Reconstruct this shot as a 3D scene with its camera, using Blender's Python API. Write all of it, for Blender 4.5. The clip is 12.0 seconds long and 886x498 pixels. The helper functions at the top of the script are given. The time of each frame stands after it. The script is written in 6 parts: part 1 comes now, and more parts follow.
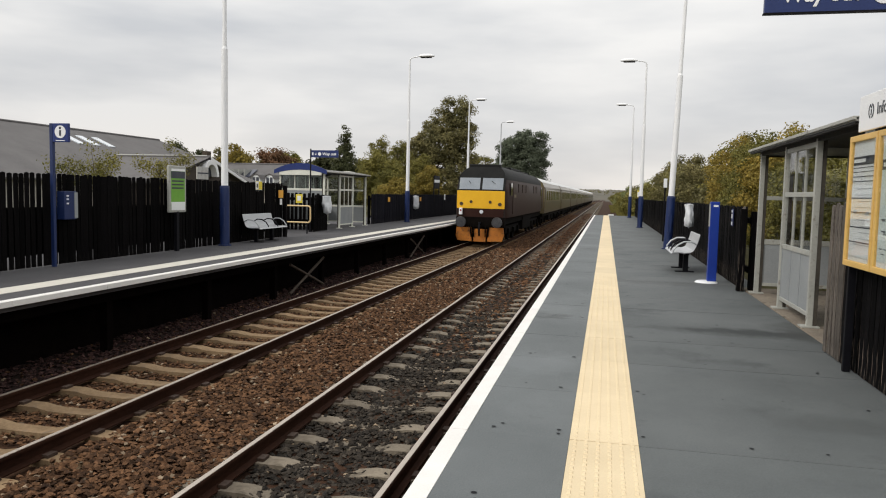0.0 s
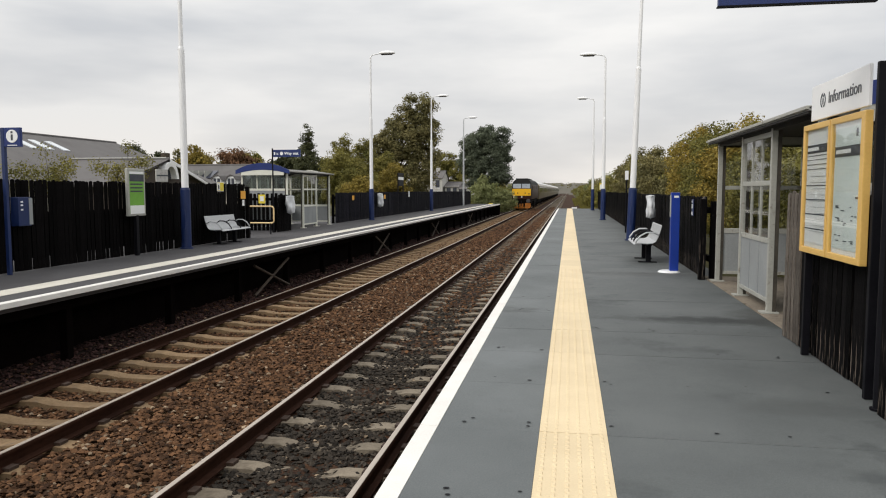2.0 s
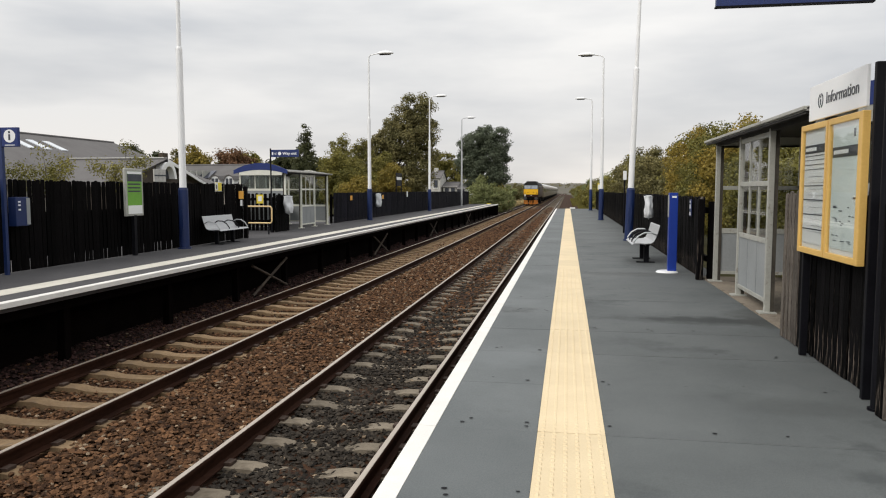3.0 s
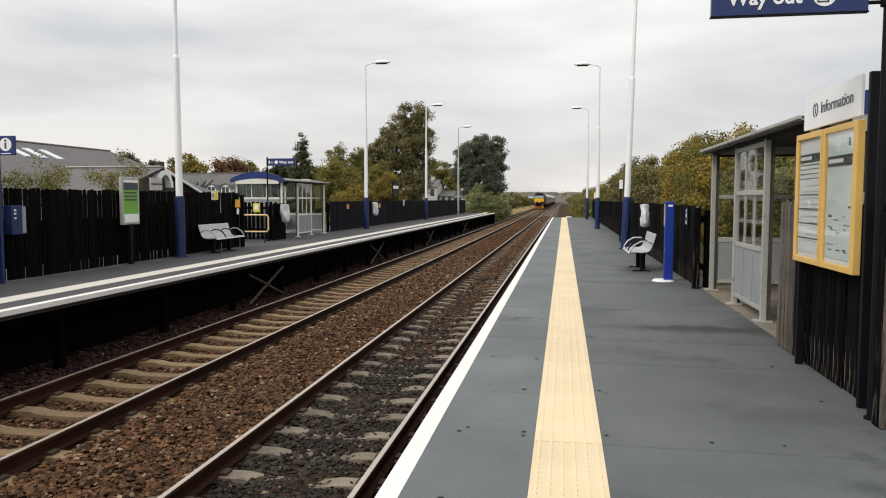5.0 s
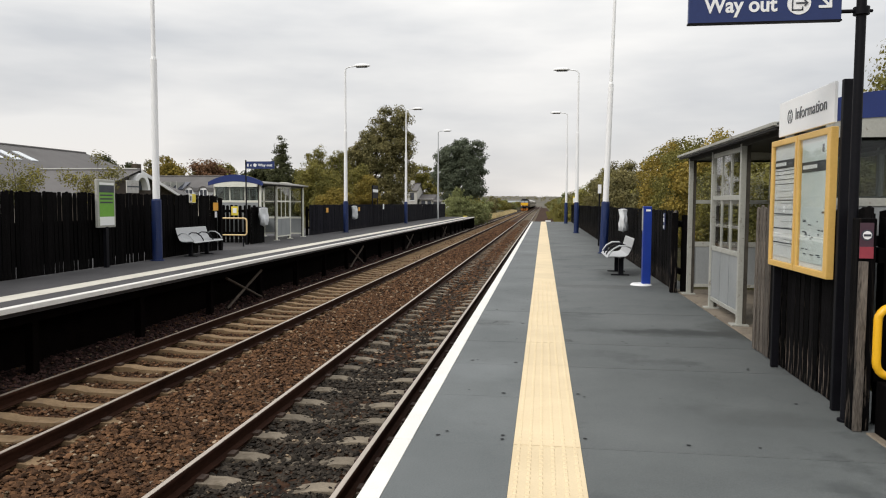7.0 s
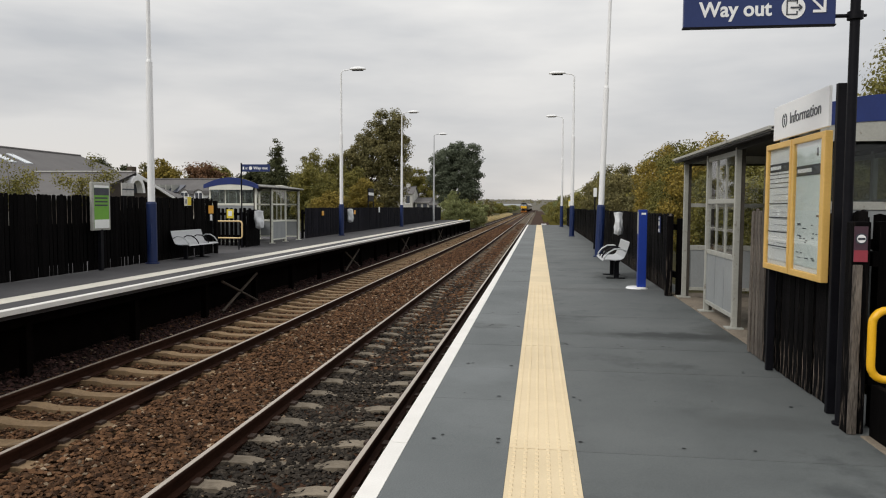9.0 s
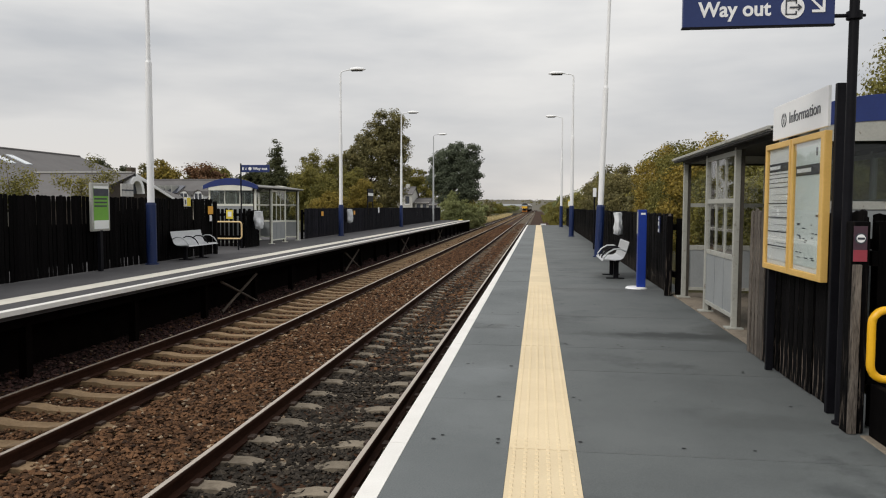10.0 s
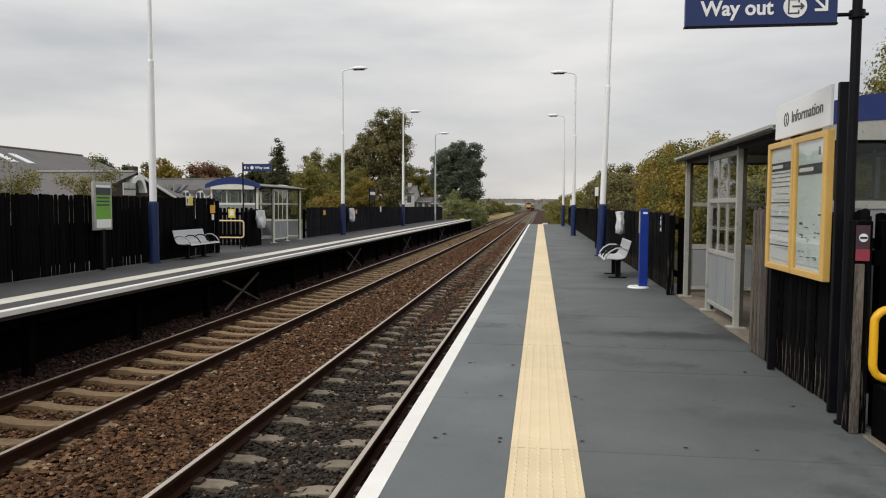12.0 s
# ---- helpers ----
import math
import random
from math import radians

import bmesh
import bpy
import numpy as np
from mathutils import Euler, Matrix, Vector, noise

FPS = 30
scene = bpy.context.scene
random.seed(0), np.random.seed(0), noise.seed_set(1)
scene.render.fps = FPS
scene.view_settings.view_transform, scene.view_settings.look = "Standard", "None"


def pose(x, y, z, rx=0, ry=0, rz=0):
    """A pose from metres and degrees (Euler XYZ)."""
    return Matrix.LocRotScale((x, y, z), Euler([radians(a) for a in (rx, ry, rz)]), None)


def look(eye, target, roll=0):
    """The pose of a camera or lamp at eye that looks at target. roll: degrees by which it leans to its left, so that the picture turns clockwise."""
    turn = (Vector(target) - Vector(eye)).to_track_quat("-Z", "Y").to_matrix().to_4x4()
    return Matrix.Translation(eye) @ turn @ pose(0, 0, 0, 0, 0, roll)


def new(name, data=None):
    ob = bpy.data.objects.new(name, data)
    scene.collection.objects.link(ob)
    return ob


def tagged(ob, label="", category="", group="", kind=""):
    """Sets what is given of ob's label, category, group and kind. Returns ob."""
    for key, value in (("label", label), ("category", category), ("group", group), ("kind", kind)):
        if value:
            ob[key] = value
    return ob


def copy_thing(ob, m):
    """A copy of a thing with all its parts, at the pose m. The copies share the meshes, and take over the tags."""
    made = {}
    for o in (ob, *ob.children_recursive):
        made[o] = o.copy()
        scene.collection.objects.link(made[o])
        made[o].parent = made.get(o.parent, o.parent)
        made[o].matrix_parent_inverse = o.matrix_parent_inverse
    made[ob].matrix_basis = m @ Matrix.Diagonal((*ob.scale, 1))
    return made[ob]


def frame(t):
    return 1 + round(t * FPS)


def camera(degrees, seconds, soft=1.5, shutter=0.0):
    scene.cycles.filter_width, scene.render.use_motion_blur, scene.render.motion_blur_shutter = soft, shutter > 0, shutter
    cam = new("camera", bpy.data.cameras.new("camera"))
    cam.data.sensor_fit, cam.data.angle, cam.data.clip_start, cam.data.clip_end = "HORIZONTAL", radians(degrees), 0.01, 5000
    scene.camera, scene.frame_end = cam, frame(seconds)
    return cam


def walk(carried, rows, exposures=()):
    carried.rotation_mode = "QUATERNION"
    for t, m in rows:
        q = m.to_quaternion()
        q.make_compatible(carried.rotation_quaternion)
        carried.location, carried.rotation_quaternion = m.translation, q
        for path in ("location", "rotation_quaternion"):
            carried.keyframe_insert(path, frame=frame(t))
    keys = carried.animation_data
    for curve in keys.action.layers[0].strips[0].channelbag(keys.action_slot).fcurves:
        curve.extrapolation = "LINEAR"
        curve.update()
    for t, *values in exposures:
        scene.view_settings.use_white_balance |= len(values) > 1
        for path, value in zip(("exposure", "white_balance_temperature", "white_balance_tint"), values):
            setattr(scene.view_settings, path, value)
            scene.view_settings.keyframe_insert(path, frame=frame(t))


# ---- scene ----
cam = camera(62.8, 12.0, soft=1.1)
EYE = (0.0, 0.0, 1.486)
TURNS = [
    (0.0, 85.586, -1.315, 12.663), (0.5, 85.383, -0.54, 11.254), (1.0, 85.365, -0.22, 10.208),
    (1.5, 85.425, -0.162, 9.899), (2.0, 85.355, 0.005, 9.852), (2.5, 85.324, 0.116, 9.775),
    (3.0, 85.362, -0.016, 9.708), (5.0, 86.048, -0.054, 9.439), (5.5, 86.138, -0.124, 9.241),
    (6.0, 86.242, -0.293, 8.903), (6.5, 86.422, -0.15, 8.403), (7.0, 86.359, -0.274, 7.846),
    (9.0, 86.611, -0.341, 7.508), (9.5, 86.568, -0.4, 7.333), (10.0, 86.635, -0.26, 7.473),
    (10.5, 86.578, -0.426, 7.813), (11.0, 86.743, -0.174, 7.779), (11.5, 86.562, -0.279, 7.684),
    (12.0, 86.561, -0.283, 7.624)]
walk(cam, [(t, pose(*EYE, rx, ry, rz)) for t, rx, ry, rz in TURNS],
     exposures=[(0.0, -0.04), (3.0, 0.0), (5.5, 0.02), (7.0, 0.02), (9.0, -0.22), (12.0, -0.22)])

# ---- light: overcast sky, weak wide sun ----
scene.view_settings.exposure = 0.0
SUN_UP, SUN_ROUND = radians(38), radians(-135)
world = bpy.data.worlds.new("overcast_sky")
scene.world = world
world.use_nodes = True
wt = world.node_tree
wt.nodes.clear()


def wnode(kind, **values):
    n = wt.nodes.new(kind)
    for key, value in values.items():
        n.inputs[key].default_value = value
    return n


w_coord = wnode("ShaderNodeTexCoord")
w_split = wnode("ShaderNodeSeparateXYZ")
wt.links.new(w_coord.outputs["Generated"], w_split.inputs[0])
w_map = wnode("ShaderNodeMapping")
w_map.inputs["Scale"].default_value = (1.3, 1.3, 5.5)
w_map.inputs["Location"].default_value = (0.4, 0.1, 0.3)
wt.links.new(w_coord.outputs["Generated"], w_map.inputs[0])
w_noise = wnode("ShaderNodeTexNoise", Scale=1.5, Detail=5.0, Roughness=0.5)
wt.links.new(w_map.outputs[0], w_noise.inputs["Vector"])
w_cloud = wnode("ShaderNodeValToRGB")
w_cloud.color_ramp.elements[0].position, w_cloud.color_ramp.elements[0].color = 0.37, (0.74, 0.76, 0.79, 1)
w_cloud.color_ramp.elements[1].position, w_cloud.color_ramp.elements[1].color = 0.62, (1.10, 1.09, 1.07, 1)
wt.links.new(w_noise.outputs["Fac"], w_cloud.inputs[0])
w_rise = wnode("ShaderNodeValToRGB")      # overcast luminance from horizon to zenith
for p, c in ((0.0, (0.80, 0.765, 0.735, 1)), (0.10, (0.755, 0.75, 0.75, 1)), (0.3, (0.95, 0.945, 0.935, 1)), (1.0, (1.38, 1.375, 1.37, 1))):
    e = w_rise.color_ramp.elements.new(p) if p not in (0.0, 1.0) else w_rise.color_ramp.elements[0 if p == 0.0 else -1]
    e.color = c
wt.links.new(w_split.outputs["Z"], w_rise.inputs[0])
w_mul = wnode("ShaderNodeMix")
w_mul.data_type, w_mul.blend_type = "RGBA", "MULTIPLY"
w_mul.inputs[0].default_value = 1.0
wt.links.new(w_rise.outputs[0], w_mul.inputs[6])
wt.links.new(w_cloud.outputs[0], w_mul.inputs[7])
w_sky = wnode("ShaderNodeTexSky")
w_sky.sky_type, w_sky.sun_disc, w_sky.sun_elevation, w_sky.sun_rotation = "NISHITA", False, SUN_UP, SUN_ROUND
w_add = wnode("ShaderNodeMix")
w_add.data_type, w_add.blend_type = "RGBA", "ADD"
w_add.inputs[0].default_value = 0.004
wt.links.new(w_mul.outputs[2], w_add.inputs[6])
wt.links.new(w_sky.outputs[0], w_add.inputs[7])
w_bg = wnode("ShaderNodeBackground", Strength=1.0)
wt.links.new(w_add.outputs[2], w_bg.inputs[0])
w_out = wnode("ShaderNodeOutputWorld")
wt.links.new(w_bg.outputs[0], w_out.inputs[0])

sun = new("sun", bpy.data.lights.new("sun", "SUN"))
sun.data.energy, sun.data.angle, sun.data.color = 1.5, radians(24), (1.0, 0.95, 0.88)
sun.matrix_world = look((math.sin(SUN_ROUND) * math.cos(SUN_UP), math.cos(SUN_ROUND) * math.cos(SUN_UP), math.sin(SUN_UP)), (0, 0, 0))

# ---- materials ----


def surface(name, c1, c2, scale=4.0, rough=0.7, bump=0.1, fine=40.0, metal=0.0, jitter=0.0, island=0.0, wear=None, world_space=False, coat=0.0, stretch=(1, 1, 1), shine=0.5, wear_below=None):
    """Two colours mixed by a broad and a fine noise, with fine relief; jitter: light-dark spread from object to object."""
    m = bpy.data.materials.new(name)
    m.use_nodes = True
    t = m.node_tree
    b = t.nodes["Principled BSDF"]

    def node(kind, **values):
        n = t.nodes.new(kind)
        for key, value in values.items():
            n.inputs[key].default_value = value
        return n
    if world_space:
        src = node("ShaderNodeNewGeometry").outputs["Position"]
    else:
        src = node("ShaderNodeTexCoord").outputs["Object"]
    mp = node("ShaderNodeMapping")
    mp.inputs["Scale"].default_value = stretch
    t.links.new(src, mp.inputs[0])
    src = mp.outputs[0]
    broad = node("ShaderNodeTexNoise", Scale=scale, Detail=4.0, Roughness=0.6)
    small = node("ShaderNodeTexNoise", Scale=fine, Detail=3.0, Roughness=0.65)
    t.links.new(src, broad.inputs["Vector"])
    t.links.new(src, small.inputs["Vector"])
    mean = node("ShaderNodeMath")
    mean.operation = "MULTIPLY_ADD"
    mean.inputs[1].default_value, mean.inputs[2].default_value = 0.45, 0.0
    t.links.new(small.outputs["Fac"], mean.inputs[0])
    total = node("ShaderNodeMath")
    total.operation = "MULTIPLY_ADD"
    total.inputs[1].default_value = 0.55
    t.links.new(broad.outputs["Fac"], total.inputs[0])
    t.links.new(mean.outputs[0], total.inputs[2])
    ramp = node("ShaderNodeValToRGB")
    ramp.color_ramp.elements[0].position, ramp.color_ramp.elements[0].color = 0.34, (*c1, 1)
    ramp.color_ramp.elements[1].position, ramp.color_ramp.elements[1].color = 0.66, (*c2, 1)
    t.links.new(total.outputs[0], ramp.inputs[0])
    col = ramp.outputs[0]
    if wear:
        w_colour, w_from, w_scale = wear
        spots = node("ShaderNodeTexNoise", Scale=w_scale, Detail=6.0, Roughness=0.7)
        t.links.new(src, spots.inputs["Vector"])
        cut = node("ShaderNodeMapRange")
        cut.inputs[1].default_value, cut.inputs[2].default_value = w_from, w_from + 0.1
        t.links.new(spots.outputs["Fac"], cut.inputs[0])
        mx = node("ShaderNodeMix")
        mx.data_type = "RGBA"
        mx.inputs[7].default_value = (*w_colour, 1)
        amount = cut.outputs[0]
        if wear_below:        # flaking that thins out upwards, in the object's own height
            height = node("ShaderNodeSeparateXYZ")
            t.links.new(node("ShaderNodeTexCoord").outputs["Object"], height.inputs[0])
            fade = node("ShaderNodeMapRange")
            fade.inputs[1].default_value, fade.inputs[2].default_value = wear_below, wear_below * 0.25
            fade.inputs[3].default_value = 0.06
            t.links.new(height.outputs["Z"], fade.inputs[0])
            times = node("ShaderNodeMath")
            times.operation = "MULTIPLY"
            t.links.new(amount, times.inputs[0])
            t.links.new(fade.outputs[0], times.inputs[1])
            amount = times.outputs[0]
        t.links.new(amount, mx.inputs[0])
        t.links.new(col, mx.inputs[6])
        col = mx.outputs[2]
    for amount, kind in ((jitter, "ShaderNodeObjectInfo"), (island, "ShaderNodeNewGeometry")):
        if amount:
            r = node(kind)
            mr = node("ShaderNodeMapRange")
            mr.inputs[3].default_value, mr.inputs[4].default_value = 1 - amount, 1 + amount
            t.links.new(r.outputs["Random" if kind == "ShaderNodeObjectInfo" else "Random Per Island"], mr.inputs[0])
            hs = node("ShaderNodeHueSaturation")
            t.links.new(mr.outputs[0], hs.inputs["Value"])
            t.links.new(col, hs.inputs["Color"])
            col = hs.outputs[0]
    t.links.new(col, b.inputs["Base Color"])
    b.inputs["Roughness"].default_value = rough
    b.inputs["Metallic"].default_value = metal
    b.inputs["Coat Weight"].default_value = coat
    b.inputs["Specular IOR Level"].default_value = shine
    if bump:
        bp = node("ShaderNodeBump", Strength=bump, Distance=0.01)
        t.links.new(small.outputs["Fac"], bp.inputs["Height"])
        t.links.new(bp.outputs[0], b.inputs["Normal"])
    return m


def glass(name, tint=(0.97, 0.98, 0.98), rough=0.02):
    m = bpy.data.materials.new(name)
    m.use_nodes = True
    t = m.node_tree
    t.nodes.clear()
    out = t.nodes.new("ShaderNodeOutputMaterial")
    clear = t.nodes.new("ShaderNodeBsdfTransparent")
    clear.inputs[0].default_value = (*tint, 1)
    gloss = t.nodes.new("ShaderNodeBsdfGlossy")
    gloss.inputs["Roughness"].default_value = rough
    facing = t.nodes.new("ShaderNodeLayerWeight")
    facing.inputs[0].default_value = 0.5
    power = t.nodes.new("ShaderNodeMath")
    power.operation = "POWER"
    power.inputs[1].default_value = 4.0
    t.links.new(facing.outputs["Facing"], power.inputs[0])
    fr = t.nodes.new("ShaderNodeMath")
    fr.operation = "MULTIPLY_ADD"
    fr.inputs[1].default_value, fr.inputs[2].default_value = 0.6, 0.035
    t.links.new(power.outputs[0], fr.inputs[0])
    mx = t.nodes.new("ShaderNodeMixShader")
    t.links.new(fr.outputs[0], mx.inputs[0])
    t.links.new(clear.outputs[0], mx.inputs[1])
    t.links.new(gloss.outputs[0], mx.inputs[2])
    t.links.new(mx.outputs[0], out.inputs[0])
    return m


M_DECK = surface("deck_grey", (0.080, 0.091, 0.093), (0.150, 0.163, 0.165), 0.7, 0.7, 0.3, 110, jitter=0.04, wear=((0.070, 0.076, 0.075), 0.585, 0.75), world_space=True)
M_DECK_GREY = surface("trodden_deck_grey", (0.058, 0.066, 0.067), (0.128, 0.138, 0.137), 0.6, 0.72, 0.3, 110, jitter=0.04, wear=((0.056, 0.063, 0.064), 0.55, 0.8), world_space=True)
M_DECK_OLD = surface("deck_dark_asphalt", (0.062, 0.060, 0.063), (0.102, 0.099, 0.102), 0.9, 0.85, 0.3, 120, world_space=True, shine=0.2)
M_TACTILE = surface("cream_tactile", (0.66, 0.53, 0.335), (0.76, 0.625, 0.41), 2.0, 0.75, 0.12, 90, jitter=0.04, wear=((0.55, 0.44, 0.28), 0.68, 5.0), world_space=True)
M_TACTILE_PALE = surface("worn_pale_tactile", (0.56, 0.53, 0.46), (0.69, 0.66, 0.58), 2.0, 0.8, 0.12, 90, wear=((0.4, 0.36, 0.3), 0.62, 3.0), world_space=True)
# brown soil taken darker: the platform's shade is put into its colour
M_CESS = surface("shade_dark_cess", (0.010, 0.007, 0.006), (0.04, 0.027, 0.022), 2.5, 0.95, 0.6, 25, world_space=True, shine=0.1)
M_WHITE_LINE = surface("white_edge_paint", (0.72, 0.70, 0.66), (0.84, 0.82, 0.78), 3.0, 0.6, 0.1, 90, wear=((0.5, 0.48, 0.45), 0.70, 7.0), world_space=True)
M_WHITE = surface("white_paint", (0.82, 0.83, 0.84), (0.88, 0.88, 0.88), 3.0, 0.4, 0.03, 60, wear=((0.6, 0.58, 0.55), 0.74, 6.0))
M_GALV = surface("galvanised_steel", (0.42, 0.44, 0.45), (0.56, 0.57, 0.58), 6.0, 0.45, 0.05, 60, metal=0.5)
M_BLUE = surface("dark_blue_paint", (0.006, 0.018, 0.078), (0.011, 0.027, 0.108), 4.0, 0.42, 0.03, 60, wear=((0.03, 0.05, 0.12), 0.68, 8.0))
M_BLUE_MID = surface("blue_fascia_paint", (0.006, 0.020, 0.125), (0.010, 0.030, 0.165), 3.0, 0.4, 0.03, 40)
M_BRICK = surface("dark_brick_wall", (0.05, 0.04, 0.034), (0.09, 0.072, 0.06), 1.0, 0.9, 0.3, 14, world_space=True)
M_BLUE_BRIGHT = surface("bright_blue_paint", (0.005, 0.030, 0.25), (0.010, 0.042, 0.31), 4.0, 0.38, 0.03, 60)
M_NAVY = surface("sign_navy", (0.008, 0.022, 0.11), (0.012, 0.03, 0.135), 4.0, 0.4, 0.02, 60)
M_FENCE = surface("black_stained_board", (0.0015, 0.0013, 0.0013), (0.0050, 0.0044, 0.0046), 3.0, 0.68, 0.5, 24, jitter=0.4, wear=((0.045, 0.038, 0.032), 0.655, 5.0), stretch=(8, 8, 0.5), shine=0.03)
M_FENCE_NEAR = surface("peeling_black_board", (0.002, 0.0019, 0.0022), (0.0075, 0.0068, 0.0072), 3.0, 0.7, 0.6, 24, jitter=0.6, wear=((0.20, 0.165, 0.135), 0.545, 4.0), stretch=(9, 9, 0.6), shine=0.03, wear_below=0.72)
M_FENCE_BLUE = surface("blue_black_board", (0.0055, 0.0055, 0.0085), (0.0135, 0.013, 0.019), 3.0, 0.7, 0.5, 24, jitter=0.4, wear=((0.09, 0.08, 0.075), 0.60, 4.0), stretch=(8, 8, 0.5), shine=0.05, wear_below=0.6)
M_FENCE_OLD = surface("weathered_grey_board", (0.040, 0.034, 0.030), (0.20, 0.172, 0.145), 3.0, 0.8, 0.6, 24, jitter=0.3, wear=((0.02, 0.018, 0.016), 0.56, 4.0), stretch=(6, 6, 0.7), shine=0.2)
M_BALLAST = surface("brown_ballast_stone", (0.034, 0.0150, 0.0072), (0.150, 0.078, 0.038), 6.0, 0.9, 0.5, 50, island=0.7, world_space=True, shine=0.2)
M_BALLAST_PALE = surface("pale_ballast_stone", (0.15, 0.105, 0.065), (0.34, 0.26, 0.18), 6.0, 0.9, 0.5, 50, island=0.5, world_space=True, shine=0.2)
M_BALLAST_GREY = surface("grey_ballast_stone", (0.013, 0.0108, 0.0086), (0.054, 0.0432, 0.0325), 6.0, 0.85, 0.5, 50, island=0.7, world_space=True, shine=0.2)
M_CESS_STONE = surface("dark_red_stone", (0.014, 0.0072, 0.0065), (0.072, 0.037, 0.032), 6.0, 0.85, 0.5, 50, island=0.6, world_space=True, shine=0.2)
M_BED = surface("dirty_track_bed", (0.017, 0.0068, 0.0034), (0.070, 0.033, 0.0155), 5.0, 0.95, 0.8, 22, world_space=True, shine=0.2)
M_SLEEPER = surface("weathered_concrete_sleeper", (0.135, 0.087, 0.046), (0.305, 0.210, 0.120), 3.0, 0.85, 0.3, 40, jitter=0.22, wear=((0.15, 0.11, 0.075), 0.58, 5.0), shine=0.2)
M_SLEEPER_GREY = surface("grey_concrete_sleeper", (0.115, 0.094, 0.070), (0.240, 0.202, 0.152), 3.0, 0.85, 0.3, 40, jitter=0.25, wear=((0.10, 0.082, 0.06), 0.55, 5.0), shine=0.2)
M_RAIL = surface("rusty_rail_side", (0.014, 0.0058, 0.0036), (0.040, 0.017, 0.010), 3.0, 0.75, 0.3, 40, stretch=(1, 0.3, 1), shine=0.06)
M_RAIL_TOP = surface("worn_rail_head", (0.50, 0.43, 0.36), (0.64, 0.56, 0.48), 3.0, 0.38, 0.03, 40, metal=0.9, stretch=(1, 0.05, 1))
M_CLIP = surface("rusty_rail_clip", (0.03, 0.016, 0.01), (0.07, 0.04, 0.025), 8.0, 0.8, 0.2, 60)
# near-black steel: the shade under the platforms is put into its colour
M_STEEL_SHADED = surface("shade_black_steelwork", (0.0022, 0.0016, 0.0015), (0.0070, 0.0048, 0.0042), 3.0, 0.9, 0.3, 30, shine=0.02)
M_BRACE = surface("weathered_timber_brace", (0.04, 0.028, 0.02), (0.10, 0.075, 0.055), 4.0, 0.85, 0.4, 30)
M_CONCRETE = surface("tan_concrete", (0.13, 0.105, 0.080), (0.27, 0.225, 0.170), 2.0, 0.9, 0.4, 40, wear=((0.07, 0.056, 0.042), 0.55, 4.0), world_space=True)
M_FRAME = surface("grey_white_frame", (0.32, 0.32, 0.29), (0.43, 0.43, 0.39), 3.0, 0.5, 0.05, 40, wear=((0.17, 0.145, 0.11), 0.58, 7.0))
M_FRAME_CREAM = surface("cream_white_frame", (0.66, 0.66, 0.58), (0.78, 0.78, 0.69), 3.0, 0.5, 0.05, 40, wear=((0.3, 0.27, 0.22), 0.62, 7.0))
M_STRIP = surface("dark_brown_strip", (0.030, 0.026, 0.020), (0.075, 0.064, 0.050), 4.0, 0.8, 0.2, 40)
M_PANEL = surface("pale_grey_panel", (0.24, 0.255, 0.26), (0.31, 0.325, 0.33), 2.0, 0.5, 0.05, 40, wear=((0.2, 0.2, 0.19), 0.66, 4.0))
M_ROOF_SHEET = surface("grey_roof_sheet", (0.21, 0.205, 0.195), (0.37, 0.365, 0.35), 5.0, 0.6, 0.15, 30)
# near-black: shade beneath roofs and lantern hoods is put into this colour
M_UNDERSIDE_SHADE = surface("dark_underside_shade", (0.014, 0.013, 0.012), (0.028, 0.026, 0.024), 2.0, 0.8, 0.1, 30)
M_YELLOW = surface("amber_yellow_paint", (0.66, 0.41, 0.11), (0.78, 0.50, 0.15), 3.0, 0.45, 0.05, 50, wear=((0.5, 0.3, 0.08), 0.68, 6.0))
M_SAFETY = surface("safety_yellow_tube", (0.80, 0.42, 0.01), (0.88, 0.48, 0.015), 4.0, 0.35, 0.03, 50)
M_SAFETY_PALE = surface("faded_yellow_tube", (0.70, 0.50, 0.24), (0.80, 0.60, 0.32), 4.0, 0.4, 0.03, 50)
M_PAPER = surface("printed_paper", (0.80, 0.82, 0.80), (0.87, 0.88, 0.87), 1.5, 0.5, 0.0, 40)
M_PAPER_MAP = surface("pale_green_map", (0.62, 0.71, 0.68), (0.76, 0.81, 0.78), 3.0, 0.5, 0.0, 20)
M_INK = surface("dark_print", (0.03, 0.035, 0.05), (0.06, 0.065, 0.08), 5.0, 0.6, 0.0, 40)
M_GREY_PRINT = surface("grey_print", (0.085, 0.09, 0.10), (0.13, 0.135, 0.145), 5.0, 0.6, 0.0, 40)
M_GREEN = surface("poster_green", (0.13, 0.34, 0.03), (0.18, 0.42, 0.05), 3.0, 0.5, 0.0, 40)
M_RED = surface("sign_red", (0.24, 0.028, 0.045), (0.31, 0.04, 0.06), 3.0, 0.5, 0.0, 40)
M_DULL_PURPLE = surface("dull_purple_print", (0.045, 0.020, 0.032), (0.07, 0.03, 0.046), 3.0, 0.5, 0.0, 40)
M_SIGN_YELLOW = surface("notice_yellow", (0.75, 0.58, 0.04), (0.82, 0.66, 0.07), 3.0, 0.5, 0.0, 40)
M_SIGN_ORANGE = surface("notice_orange", (0.75, 0.36, 0.03), (0.82, 0.42, 0.05), 3.0, 0.5, 0.0, 40)
